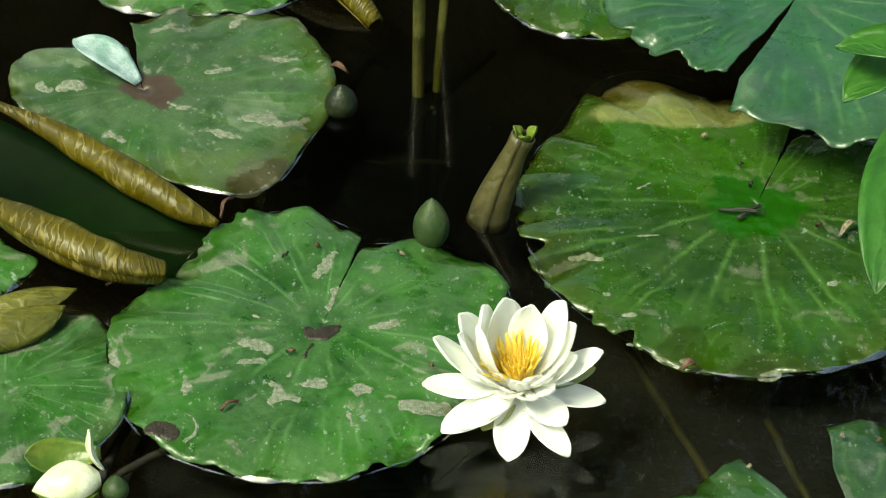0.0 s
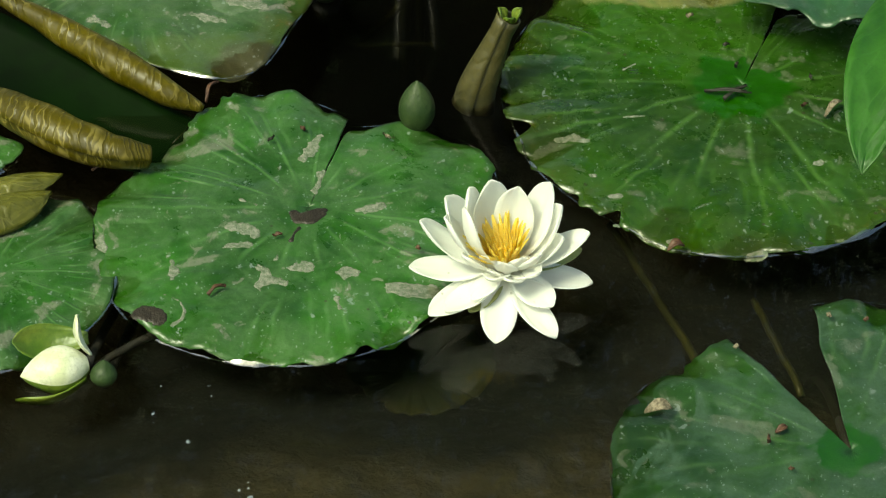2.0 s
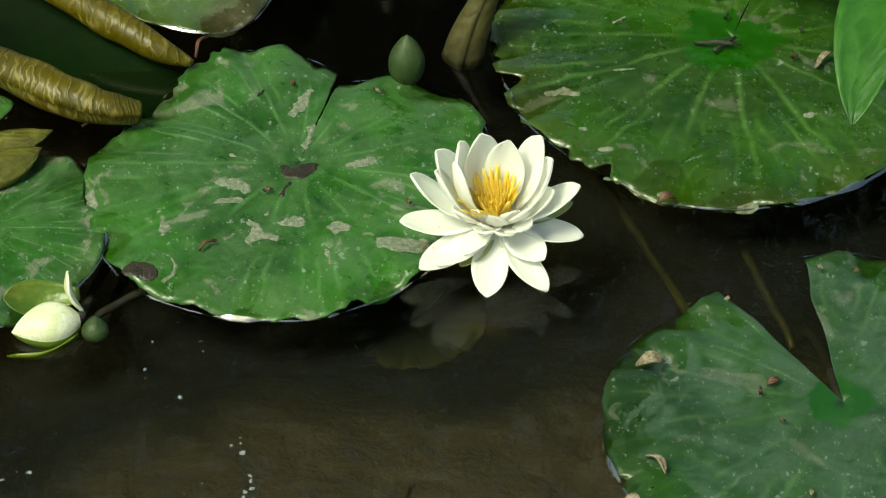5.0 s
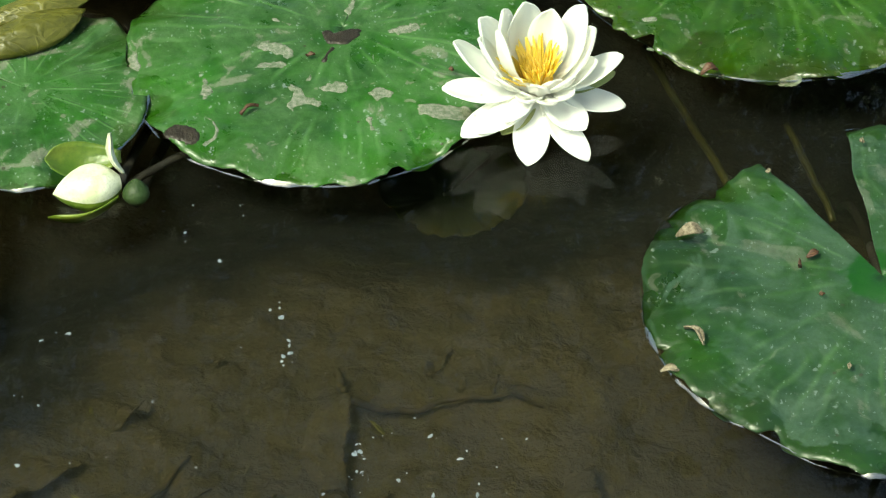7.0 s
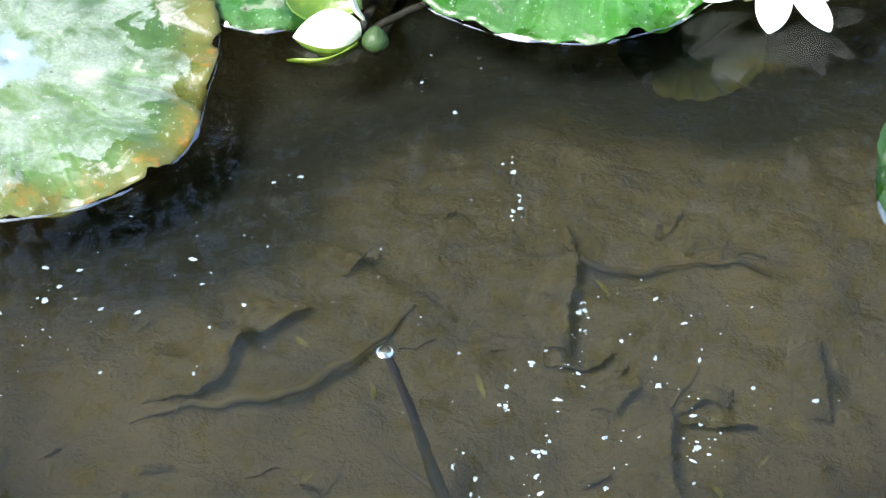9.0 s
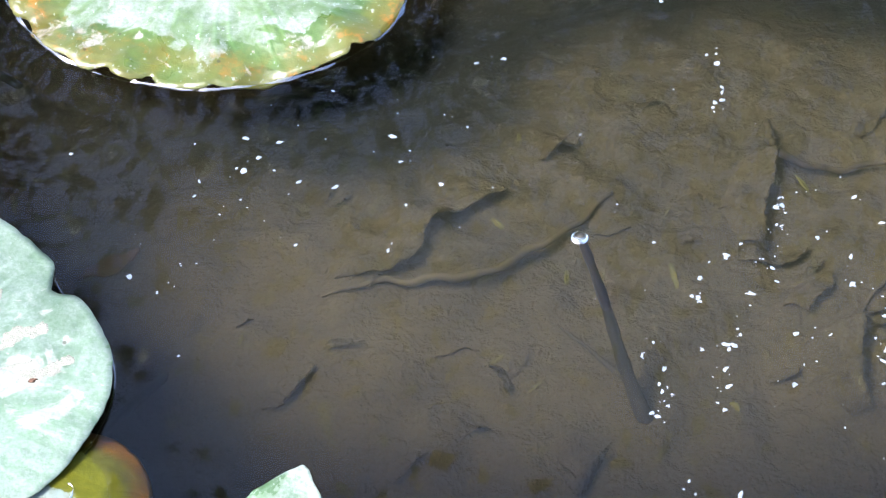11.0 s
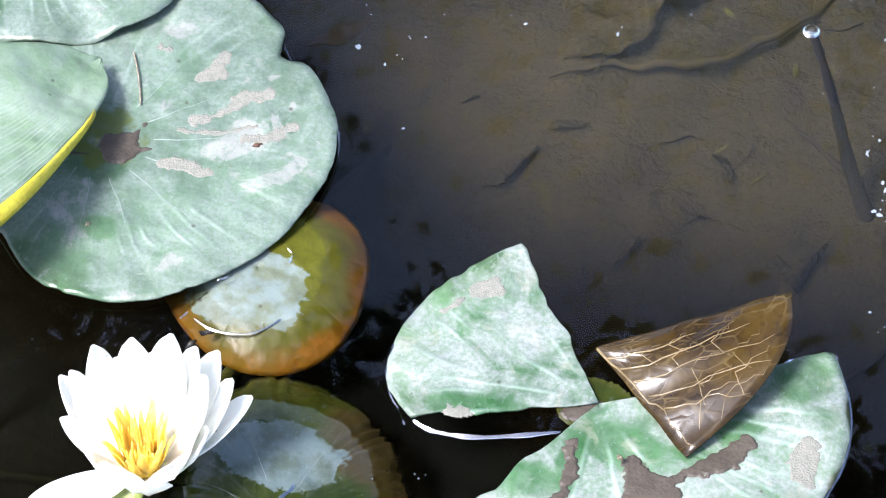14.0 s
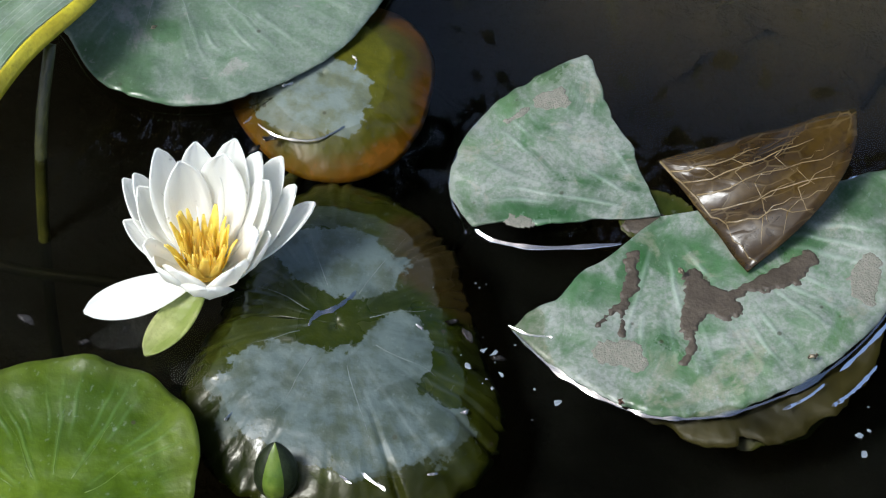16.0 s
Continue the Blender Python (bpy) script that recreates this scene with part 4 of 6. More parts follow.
silt("grey dried silt on a green pad", [[(-0.1247, 1.6714, 0.0038), (-0.1173, 1.6703, 0.0049), (-0.1096, 1.6650, 0.0035)], [(-0.1137, 1.6552, 0.0024), (-0.1237, 1.6535, 0.0028), (-0.1288, 1.6514, 0.0014)]], 1, 31)
silt("grey dried silt on a green pad", [[(-0.1595, 1.6387, 0.0017), (-0.1578, 1.6279, 0.0035), (-0.1584, 1.6233, 0.0021)]], 1, 32)
silt("grey dried silt on a green pad", [[(-0.1062, 1.6350, 0.0017), (-0.1015, 1.6311, 0.0028), (-0.1002, 1.6231, 0.0042), (-0.1053, 1.6162, 0.0024)], [(-0.0984, 1.6245, 0.0031), (-0.0901, 1.6207, 0.0024)], [(-0.0965, 1.6421, 0.0010), (-0.0933, 1.6504, 0.0007)]], 1, 33)
silt("grey dried silt on a green pad", [[(-0.0843, 1.6344, 0.0035), (-0.0770, 1.6360, 0.0045)]], 1, 34)
silt("grey dried silt on a green pad", [[(-0.0831, 1.7367, 0.0028), (-0.0787, 1.7441, 0.0035), (-0.0735, 1.7589, 0.0024)]], 1, 35)
silt("grey dried silt on a green pad", [[(-0.0531, 1.6314, 0.0045), (-0.0477, 1.6329, 0.0038)]], 1, 36)
silt("grey dried silt on a green pad", [[(-0.0578, 1.6084, 0.0014), (-0.0557, 1.5992, 0.0014)]], 1, 37)
silt("grey dried silt on a green pad", [[(-0.0365, 1.6898, 0.0017), (-0.0310, 1.6942, 0.0028)]], 1, 38)
silt("grey dried silt on a green pad", [[(-0.0719, 1.7169, 0.0017), (-0.0703, 1.7241, 0.0021), (-0.0743, 1.7069, 0.0016)]], 1, 39)
silt("pale ring of dried silt near the rim", [[(-0.1680, 1.5929, 0.0003), (-0.1668, 1.6009, 0.0003), (-0.1617, 1.6055, 0.0003), (-0.1524, 1.6013, 0.0006), (-0.1488, 1.5935, 0.0009), (-0.1504, 1.5856, 0.0010), (-0.1563, 1.5802, 0.0010)]], 1, 40, rough=0.3)
silt("grey dried silt on a green pad", [[(-0.1206, 1.6968, 0.0009), (-0.1111, 1.6929, 0.0012)]], 1, 41)
silt("grey dried silt on a green pad", [[(-0.0246, 1.6184, 0.0046), (-0.0125, 1.6173, 0.0073), (-0.0004, 1.6193, 0.0059)]], 1, 42)
silt("grey dried silt on a green pad", [[(-0.2059, 1.6612, 0.0033), (-0.2033, 1.6508, 0.0026)]], 1, 43)
silt("grey dried silt on a green pad", [[(-0.0475, 1.6889, 0.0020), (-0.0335, 1.6937, 0.0040)]], 1, 44)
silt("grey dried silt on a deep green pad", [[(0.0806, 1.7650, 0.0026), (0.0897, 1.7659, 0.0040), (0.0976, 1.7629, 0.0023)]], 2, 51)
silt("grey dried silt on a deep green pad", [[(0.1125, 1.7085, 0.0024), (0.1170, 1.7086, 0.0030)]], 2, 52, rough=0.4)
silt("grey dried silt on a deep green pad", [[(0.1478, 1.6709, 0.0021), (0.1517, 1.6710, 0.0026)]], 2, 53, rough=0.4)
silt("grey dried silt on a deep green pad", [[(0.1978, 1.6569, 0.0034), (0.2041, 1.6571, 0.0043)]], 2, 54, rough=0.4)
silt("grey dried silt on a deep green pad", [[(0.2435, 1.7414, 0.0016), (0.2465, 1.7416, 0.0020)]], 2, 55, rough=0.4)
silt("grey dried silt on a deep green pad", [[(0.1004, 1.7281, 0.0013), (0.1029, 1.7282, 0.0016)]], 2, 56, rough=0.4)
silt("grey dried silt on a deep green pad", [[(0.1569, 1.6607, 0.0013), (0.1593, 1.6608, 0.0016)]], 2, 57, rough=0.4)
silt("grey dried silt on a deep green pad", [[(0.1139, 1.6802, 0.0011), (0.1158, 1.6803, 0.0013)]], 2, 58, rough=0.4)
silt("grey dried silt on a deep green pad", [[(0.1228, 1.7857, 0.0007), (0.1356, 1.7868, 0.0007)]], 2, 60, rough=0.3)
silt("grey dried silt on a deep green pad", [[(0.1240, 1.8336, 0.0010), (0.1316, 1.8397, 0.0007)]], 2, 61, rough=0.3)
silt("pale dried silt on the silt-stained pad", [[(-0.1238, 1.9649, 0.0020), (-0.1160, 1.9632, 0.0033), (-0.1076, 1.9655, 0.0023)]], 3, 71)
silt("pale dried silt on the silt-stained pad", [[(-0.1355, 1.8988, 0.0046), (-0.1222, 1.8975, 0.0073), (-0.1163, 1.8934, 0.0040)]], 3, 72)
silt("pale dried silt on the silt-stained pad", [[(-0.1610, 1.8838, 0.0020), (-0.1513, 1.8787, 0.0040), (-0.1399, 1.8774, 0.0016)]], 3, 73)
silt("pale dried silt on the silt-stained pad", [[(-0.1671, 1.9473, 0.0013), (-0.1519, 1.9511, 0.0023)]], 3, 74)
silt("pale dried silt on the silt-stained pad", [[(-0.2613, 1.9281, 0.0053), (-0.2518, 1.9284, 0.0046)], [(-0.2786, 1.9287, 0.0033), (-0.2724, 1.9245, 0.0020)]], 3, 75)
silt("pale dried silt on the silt-stained pad", [[(-0.1531, 2.0024, 0.0026), (-0.1459, 2.0126, 0.0033)]], 3, 76)
silt("pale dried silt on the silt-stained pad", [[(-0.1777, 1.9064, 0.0026), (-0.1895, 1.9121, 0.0016)]], 3, 77)
silt("pale dried silt on the silt-stained pad", [[(-0.2282, 1.8771, 0.0033), (-0.2183, 1.8714, 0.0020)]], 3, 78)
silt("pinkish dried silt on the torn pad", [[(-0.2225, 0.9380, 0.0059), (-0.2131, 0.9406, 0.0086), (-0.2052, 0.9376, 0.0053)]], 18, 81, DRY_PINK)
silt("pinkish dried silt on the torn pad", [[(-0.1088, 1.0143, 0.0079), (-0.1069, 1.0254, 0.0053)], [(-0.1101, 1.0069, 0.0033), (-0.1039, 1.0051, 0.0040)]], 18, 82, DRY_PINK)
silt("pinkish dried silt on the torn pad", [[(-0.2926, 1.0790, 0.0046), (-0.2859, 1.0820, 0.0066)], [(-0.2991, 1.0697, 0.0020), (-0.3061, 1.0622, 0.0016)]], 17, 83, DRY_PINK)
silt("pinkish dried silt on the torn pad", [[(-0.2878, 1.0018, 0.0033), (-0.2806, 1.0023, 0.0033)]], 17, 84, DRY_PINK)
smear("brown silt in the heart of a pale pad", [[(-0.5069, 1.1237, 0.0070), (-0.5014, 1.1228, 0.0106), (-0.4991, 1.1267, 0.0070)], [(-0.4963, 1.1318, 0.0018), (-0.4924, 1.1417, 0.0010)], [(-0.4942, 1.1224, 0.0024), (-0.4847, 1.1258, 0.0011)]], 7, 98, rough=0.7)
silt("pinkish dried silt on the pale bluish pad", [[(-0.4731, 1.1793, 0.0037), (-0.4661, 1.1856, 0.0062), (-0.4652, 1.1973, 0.0037)]], 7, 91, DRY_PINK)
silt("pinkish dried silt on the pale bluish pad", [[(-0.4770, 1.1178, 0.0029), (-0.4653, 1.1195, 0.0048), (-0.4507, 1.1176, 0.0029)]], 7, 92, DRY_PINK)
silt("pinkish dried silt on the pale bluish pad", [[(-0.4674, 1.1490, 0.0037), (-0.4558, 1.1575, 0.0018), (-0.4459, 1.1712, 0.0048), (-0.4333, 1.1765, 0.0037)]], 7, 93, DRY_PINK)
silt("pinkish dried silt on the pale bluish pad", [[(-0.4378, 1.1440, 0.0029), (-0.4250, 1.1482, 0.0040), (-0.4141, 1.1587, 0.0026)]], 7, 94, DRY_PINK)
silt("pinkish dried silt on the pale bluish pad", [[(-0.5013, 1.1954, 0.0026), (-0.4956, 1.1945, 0.0026)]], 7, 95, DRY_PINK)
silt("pinkish dried silt on the pale bluish pad", [[(-0.4739, 1.1418, 0.0009), (-0.4521, 1.1449, 0.0013), (-0.4337, 1.1539, 0.0009)]], 7, 96, DRY_PINK)
silt("dark grit in the heart of the pale bluish pad", [[(-0.5163, 1.1147, 0.0006), (-0.5248, 1.1137, 0.0007), (-0.5285, 1.1090, 0.0007)]], 7, 97, MUD_SPOT, rough=0.3)


# ---- flowers ----
def petal_mesh(length, width, cup=0.35, rise=0.0, tip=0.62, n=16, m=8, thick=0.0007, name="petal", skin=None):
    """A pointed oval blade along +x from the origin; cup: how far the sides curl up; rise: bow of its spine."""
    pts, uvs = [], []
    for i in range(n):
        s = i / (n - 1)
        if s < 0.56:
            w = width * 0.5 * (0.32 + 0.68 * math.sin(0.5 * math.pi * s / 0.56))
        else:
            w = width * 0.5 * max(0.02, 1 - ((s - 0.56) / 0.44) ** 2) ** tip
        x = length * s
        zc = rise * length * math.sin(math.pi * s) * 0.5
        row, ur = [], []
        for j in range(m):
            q = 2 * j / (m - 1) - 1
            row.append((x, w * q * (1 - 0.12 * cup), zc + cup * w * (q * q - 0.3) + 0.0006 * math.sin(9 * q + 5 * s)))
            ur.append((s, j / (m - 1)))
        pts.append(row)
        uvs.append(ur)
    return mesh_of(name, thicken(sheet(pts, uvs), thick), skin or PETAL)


def aimed(az, el, roll=0.0, base=(0, 0, 0)):
    """The turn that lays +x along an azimuth and elevation in degrees."""
    return Matrix.Translation(base) @ pose(0, 0, 0, 0, 0, az) @ pose(0, 0, 0, 0, -el, 0) @ pose(0, 0, 0, roll, 0, 0)


def blossom(label, place, petals, sepals, seed, stamens=110, open_angle=38, lean=(0, 0), high=0.034, spread=1.0):
    rnd = random.Random(seed)
    ob = thing("water_lily", label, "flower", place, "water lilies")
    for az, el, length, width in petals:
        bow = 0.16 if el > 30 else 0.10
        me = petal_mesh(0.955 * length / 1000, width * 1.06 / 1000, cup=0.28 + 0.14 * rnd.random(), rise=-bow - 0.10 * rnd.random())
        foot = 0.004
        p = part("petal", me, PETAL, ob)
        p.matrix_local = aimed(az, el, rnd.uniform(-12, 12), (foot * math.cos(radians(az)), foot * math.sin(radians(az)), 0.0))
    for az, el, length, width in sepals:
        p = part("sepal", petal_mesh(length / 1000, width / 1000, cup=0.35, rise=-0.12, name="sepal", skin=SEPAL_PALE), SEPAL_PALE, ob, "yellow-green sepal")
        p.matrix_local = aimed(az, el, 0, (0, 0, -0.003))
    # stamens: flat curved straps
    kinds = []
    for v in range(6):
        pts, uvs = [], []
        wide = 0.0011 + 0.0005 * v
        for i in range(8):
            t = i / 7
            w = wide * (1 - 0.75 * t ** 2)
            c = 0.004 * (0.2 + 0.35 * (v % 3)) * t * t
            pts.append([(t * 0.026, w * q, c + 0.0005 * q * q + 0.0006 * math.sin(6 * t + v)) for q in (-1, 0, 1)])
            uvs.append([(t, q) for q in (0, 0.5, 1)])
        kinds.append(mesh_of("stamen", thicken(sheet(pts, uvs), 0.0004), STAMEN))
    turn = pose(0, 0, 0, lean[0], lean[1], 0)
    for i in range(stamens):
        f = (i + 0.5) / stamens
        az = i * 137.5 + rnd.uniform(-10, 10)
        el = 92 - open_angle * f ** 0.6 - rnd.uniform(0, 8)
        r = spread * (0.001 + 0.0115 * math.sqrt(f))
        sc = (high / 0.026) * rnd.uniform(0.8, 1.1) * (0.6 + 0.4 * f)
        st = part("stamen", kinds[min(5, int(f * 4) + i % 3)], STAMEN, ob)
        st.matrix_local = turn @ aimed(az, el, rnd.uniform(-15, 15), (r * math.cos(radians(az)), r * math.sin(radians(az)), 0.010)) @ Matrix.Scale(sc, 4)
    bm = bmesh.new()
    bmesh.ops.create_uvsphere(bm, u_segments=16, v_segments=10, radius=0.0115)
    for v in bm.verts:
        v.co.z = v.co.z * 0.6 + 0.007
        v.co.xy *= spread
        v.co *= 1 + 0.04 * math.cos(8 * math.atan2(v.co.y, v.co.x))
    part("receptacle", bm, PISTIL, ob)
    rows = [[((0.0135 * math.sin(e) + 0.0003) * math.cos(a), (0.0135 * math.sin(e) + 0.0003) * math.sin(a), 0.002 - 0.008 * math.cos(e)) for a in np.linspace(0, 2 * math.pi, 24, endpoint=False)] for e in np.linspace(0, 1.6, 7)]
    part("calyx", sheet(rows, [[(0, 0)] * 24] * 7, closed=True, flip=True), SEPAL_GREEN, ob, "green base under the petals")
    part("stalk", tube(bend((0, 0, -0.002), (0.03, 0.44, -0.30 - place[2]), (0.0, 0.03, 0), 10), [0.0045] * 10, 10), STALK, ob)
    return ob


blossom("wide-open white water lily with yellow stamens", (0.0441, 1.6136, 0.028), [
    (-172, 4, 57, 21), (-144, -13, 56, 20), (-96, -25, 51, 22), (-53, -24, 55, 19), (-1, -15, 54, 21), (1, 29, 56, 20), (179, 35, 61, 24), (-135, -8, 49, 19), (-123, -5, 33, 15),
    (-40, -18, 38, 22), (-116, 34, 22, 12), (-7, 40, 43, 19), (167, 54, 60, 26), (162, 70, 61, 26), (33, 61, 61, 27), (-170, 52, 57, 26), (120, 74, 58, 27), (-170, 66, 56, 24),
    (64, 76, 54, 25), (7, 56, 56, 26), (-148, 38, 35, 18), (-34, 44, 32, 16), (-92, 50, 24, 17), (-55, 52, 26, 16), (-128, 52, 26, 16), (-75, 22, 26, 17), (-108, 24, 26, 17),
    (-40, 24, 28, 18),
], [(29, -8, 55, 20), (-128, -20, 36, 18)], 3, high=0.023, lean=(6, -14), spread=0.78, stamens=90)
blossom("cup-shaped white water lily with golden stamens", (-0.4223, 0.9201, 0.02), [
    (157, 39, 63, 18), (155, 49, 64, 18), (137, 57, 72, 21), (109, 62, 73, 22), (80, 60, 77, 23), (62, 57, 75, 21), (57, 46, 74, 20), (40, 44, 69, 20),
    (35, 31, 67, 20), (174, 32, 48, 15), (159, 51, 58, 20), (125, 66, 66, 24), (83, 66, 71, 26), (45, 56, 66, 24), (-148, -7, 62, 21),
    (-155, 52, 42, 21), (-98, 60, 43, 27), (-35, 57, 48, 28), (7, 58, 50, 25), (14, 48, 48, 23), (-66, 50, 42, 27), (-125, 54, 42, 24),
], [(-111, -12, 50, 20)], 5, high=0.027, open_angle=24, spread=0.76, stamens=58)


# ---- buds ----
def bud(label, place, length, width, az, el, skin, seams=4, scale_label="", seed=0):
    """An egg-shaped bud with its sepals closed round it, along an azimuth and elevation."""
    ob = thing("flower_bud", label, "flower bud", place, "flower buds")
    turn = aimed(az, el)

    def girth(s):
        return width * 0.5 * math.sin(math.pi * min(1.0, 0.06 + 0.94 * s)) ** 0.75 * (1.12 - 0.3 * s)

    for q in range(seams):
        rows, uvs = [], []
        for i in range(12):
            s = i / 11
            row = []
            for j in range(9):
                t = j / 8
                a = 2 * math.pi * (q + t) / seams
                r = girth(s) * (1 + 0.05 * math.sin(math.pi * t)) + 0.0002
                row.append(turn @ Vector((length * s, r * math.cos(a), r * math.sin(a))))
            rows.append(row)
            uvs.append([(s, j / 8) for j in range(9)])
        hue = skin[q % len(skin)] if isinstance(skin, tuple) else skin
        part("sepal" if hue is not CREAM else "petal", sheet(rows, uvs, flip=True), hue, ob)
    part("stalk", tube(bend((0, 0, 0.001), (0.02, 0.44, -0.30 - place[2]), (0.0, 0.03, 0), 8), [0.003] * 8, 8), STALK_DARK, ob)
    return ob


bud("closed grey-green lily bud at the waterline", (-0.011, 1.778, -0.006), 0.037, 0.0235, 90, 80, BUD_GREEN)
bud("dark closed lily bud", (-0.074, 1.912, -0.006), 0.026, 0.022, 90, 85, BUD_DARK)
bud("dark lily bud with yellow-green stripe", (-0.3565, 0.8235, -0.008), 0.036, 0.021, 100, 75, (BUD_DARK, SEPAL_GREEN, BUD_DARK, BUD_DARK, BUD_DARK, BUD_DARK), 6)


# ---- rolled leaves ----
def scroll(path, radii, turns, start, skin, parent, name="roll", thick=0.0009, n_around=26, inner=0.75):
    """A leaf side rolled into a scroll along a path; start: degrees at which its free edge begins."""
    pts, rows, uvs = [Vector(p) for p in path], [], []
    for i, p in enumerate(pts):
        d = (pts[min(i + 1, len(pts) - 1)] - pts[max(i - 1, 0)]).normalized()
        side = d.cross(Vector((0, 0, 1))).normalized()
        up = side.cross(d)
        row, ur = [], []
        for j in range(n_around):
            f = j / (n_around - 1)
            a = radians(start) + turns * 2 * math.pi * f
            r = radii[i] * (1 - (1 - inner) * f) * (1 + 0.10 * noise.noise(Vector((i * 0.35, f * 3, 2.0))))
            row.append(p + side * r * math.cos(a) + up * r * math.sin(a))
            ur.append((i / (len(pts) - 1), f))
        rows.append(row)
        uvs.append(ur)
    return part(name, thicken(sheet(rows, uvs), thick), skin, parent)


folded = thing("rolled_lily_leaf", "green lily leaf with ochre sides rolled inward", "lily leaf", (-0.24, 1.80, 0.0))
N = 30
EDGE_A = [(x + 0.24, y - 1.80, z) for x, y, z in ((-0.330, 1.887, 0.030), (-0.2952, 1.8688, 0.030), (-0.262, 1.8500, 0.027), (-0.2320, 1.8290, 0.024), (-0.1980, 1.8050, 0.020), (-0.1700, 1.7875, 0.014), (-0.1489, 1.7827, 0.006))]
EDGE_B = [(x + 0.24, y - 1.80, z) for x, y, z in ((-0.322, 1.800, 0.016), (-0.2884, 1.7760, 0.018), (-0.262, 1.7539, 0.022), (-0.234, 1.7343, 0.022), (-0.210, 1.7243, 0.020), (-0.1938, 1.7217, 0.018), (-0.1796, 1.7242, 0.014))]
A = [through_points(EDGE_A, i / (N - 1)) for i in range(N)]
B = [through_points(EDGE_B, i / (N - 1)) for i in range(N)]
scroll(A, [smooth_radius((0.002, 0.0025, 0.0075, 0.0105, 0.0115, 0.0085, 0.002), i / (N - 1)) for i in range(N)], 1.15, 200, UNDERSIDE, folded)
scroll(B, [smooth_radius((0.004, 0.0085, 0.0135, 0.0145, 0.0128, 0.0105, 0.0075), i / (N - 1)) for i in range(N)], 1.15, 20, UNDERSIDE, folded)
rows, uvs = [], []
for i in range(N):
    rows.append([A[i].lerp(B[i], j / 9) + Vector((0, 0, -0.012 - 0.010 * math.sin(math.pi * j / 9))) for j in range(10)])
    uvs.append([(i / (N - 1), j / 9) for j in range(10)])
part("blade", thicken(sheet(rows, uvs), 0.001), INNER_GREEN_SHADED, folded)

tube_leaf = thing("young_lily_leaf", "brownish young lily leaf still rolled into a tube", "lily leaf", (0.0275, 1.806, 0.0))
P = bend((-0.002, 0, -0.007), (0.020, 0.007, 0.060), (-0.0015, 0, 0), 14)
scroll(P, [0.0150 - 0.0088 * (i / 13) ** 0.9 + 0.0008 * max(0, i - 11) for i in range(14)], 1.5, 30, TUBE_SKIN, tube_leaf, "blade")
for az, el in ((30, 62), (150, 66), (270, 70)):
    part("lip", petal_mesh(0.011, 0.009, cup=0.6, rise=0.2, name="lip", skin=SEPAL_GREEN, n=8, m=6), SEPAL_GREEN, tube_leaf, "yellow-green unrolling edge").matrix_local = aimed(az, el, 0, (0.020 + 0.004 * math.cos(radians(az)), 0.007 + 0.004 * math.sin(radians(az)), 0.055))

dead = thing("withered_leaf", "curled withered yellow-brown leaf on the pad", "leaf", (-0.262, 1.697, 0.004))
for az, length, width, base in ((24, 0.078, 0.020, (-0.042, -0.020, 0.006)), (33, 0.076, 0.027, (-0.040, -0.045, 0.005))):
    part("blade", petal_mesh(length, width, cup=-0.7, rise=0.12, tip=0.9, n=20, m=12, name="blade", skin=DEAD_LEAF), DEAD_LEAF, dead).matrix_local = aimed(az, 1, 12, base)

back_roll = thing("rolled_lily_leaf", "brown rolled lily leaf in the far water", "lily leaf", (-0.07, 2.03, 0.0))
scroll(bend((0.016, -0.020, 0.0), (-0.05, 0.06, 0.03), (0, 0, 0.004), 12), [0.006 + 0.007 * min(1, i / 5) for i in range(12)], 1.2, 200, UNDERSIDE, back_roll)

flap = thing("leaf_flap", "pale turned-up lobe of a lily pad", "leaf", (-0.212, 1.931, 0.004))
part("blade", petal_mesh(0.056, 0.027, cup=0.25, rise=0.25, name="blade", skin=PALE_FLAP), PALE_FLAP, flap).matrix_local = aimed(148, 14)

stalks = thing("emergent_stalk", "olive lily stalk rising from the water", "plant stalk", (-0.022, 1.977, 0.0))
part("stem", tube(bend((0.004, 0.0, -0.31), (-0.004, 0.03, 0.13), (0, 0, 0), 12, 0.002), [0.0045] * 12, 10), STALK, stalks)
part("stem", tube(bend((0.012, 0.002, -0.31), (0.022, 0.04, 0.13), (-0.006, 0, 0), 12, 0.002, 2), [0.0032] * 12, 10), STALK, stalks)

# upright leaf with a yellow turned edge
upright = thing("upright_lily_leaf", "upright ribbed pale lily leaf with yellow rim", "lily leaf", (-0.529, 1.119, 0.0))
NEAR_EDGE = ((0.003, 0.051, 0.018), (0.013, 0.034, 0.020), (0.016, 0.006, 0.030), (0.011, -0.036, 0.045), (0.003, -0.070, 0.055), (-0.016, -0.117, 0.060), (-0.026, -0.174, 0.064))
FAR_EDGE = ((0.003, 0.051, 0.018), (-0.013, 0.046, 0.030), (-0.027, 0.037, 0.040), (-0.047, 0.023, 0.050), (-0.073, 0.008, 0.055), (-0.097, -0.010, 0.060), (-0.130, -0.040, 0.064))
rows, uvs = [], []
for i in range(30):
    t = i / 29
    a, b = through_points(FAR_EDGE, t), through_points(NEAR_EDGE, t)
    row = []
    for j in range(18):
        q = j / 17
        p = a.lerp(b, q)
        p.z += -0.012 * math.sin(math.pi * q) * t + 0.0016 * math.sin(26 * t + 3 * q) * math.sin(math.pi * q) + 0.0012 * noise.noise(Vector((t * 9, q * 6, 4.0)))
        row.append(p)
    rows.append(row)
    uvs.append([(0.55 * j / 17 + 0.1, 0.3 + 0.6 * t) for j in range(18)])
part("blade", thicken(sheet(rows, uvs), 0.001), PAD_PALE, upright)
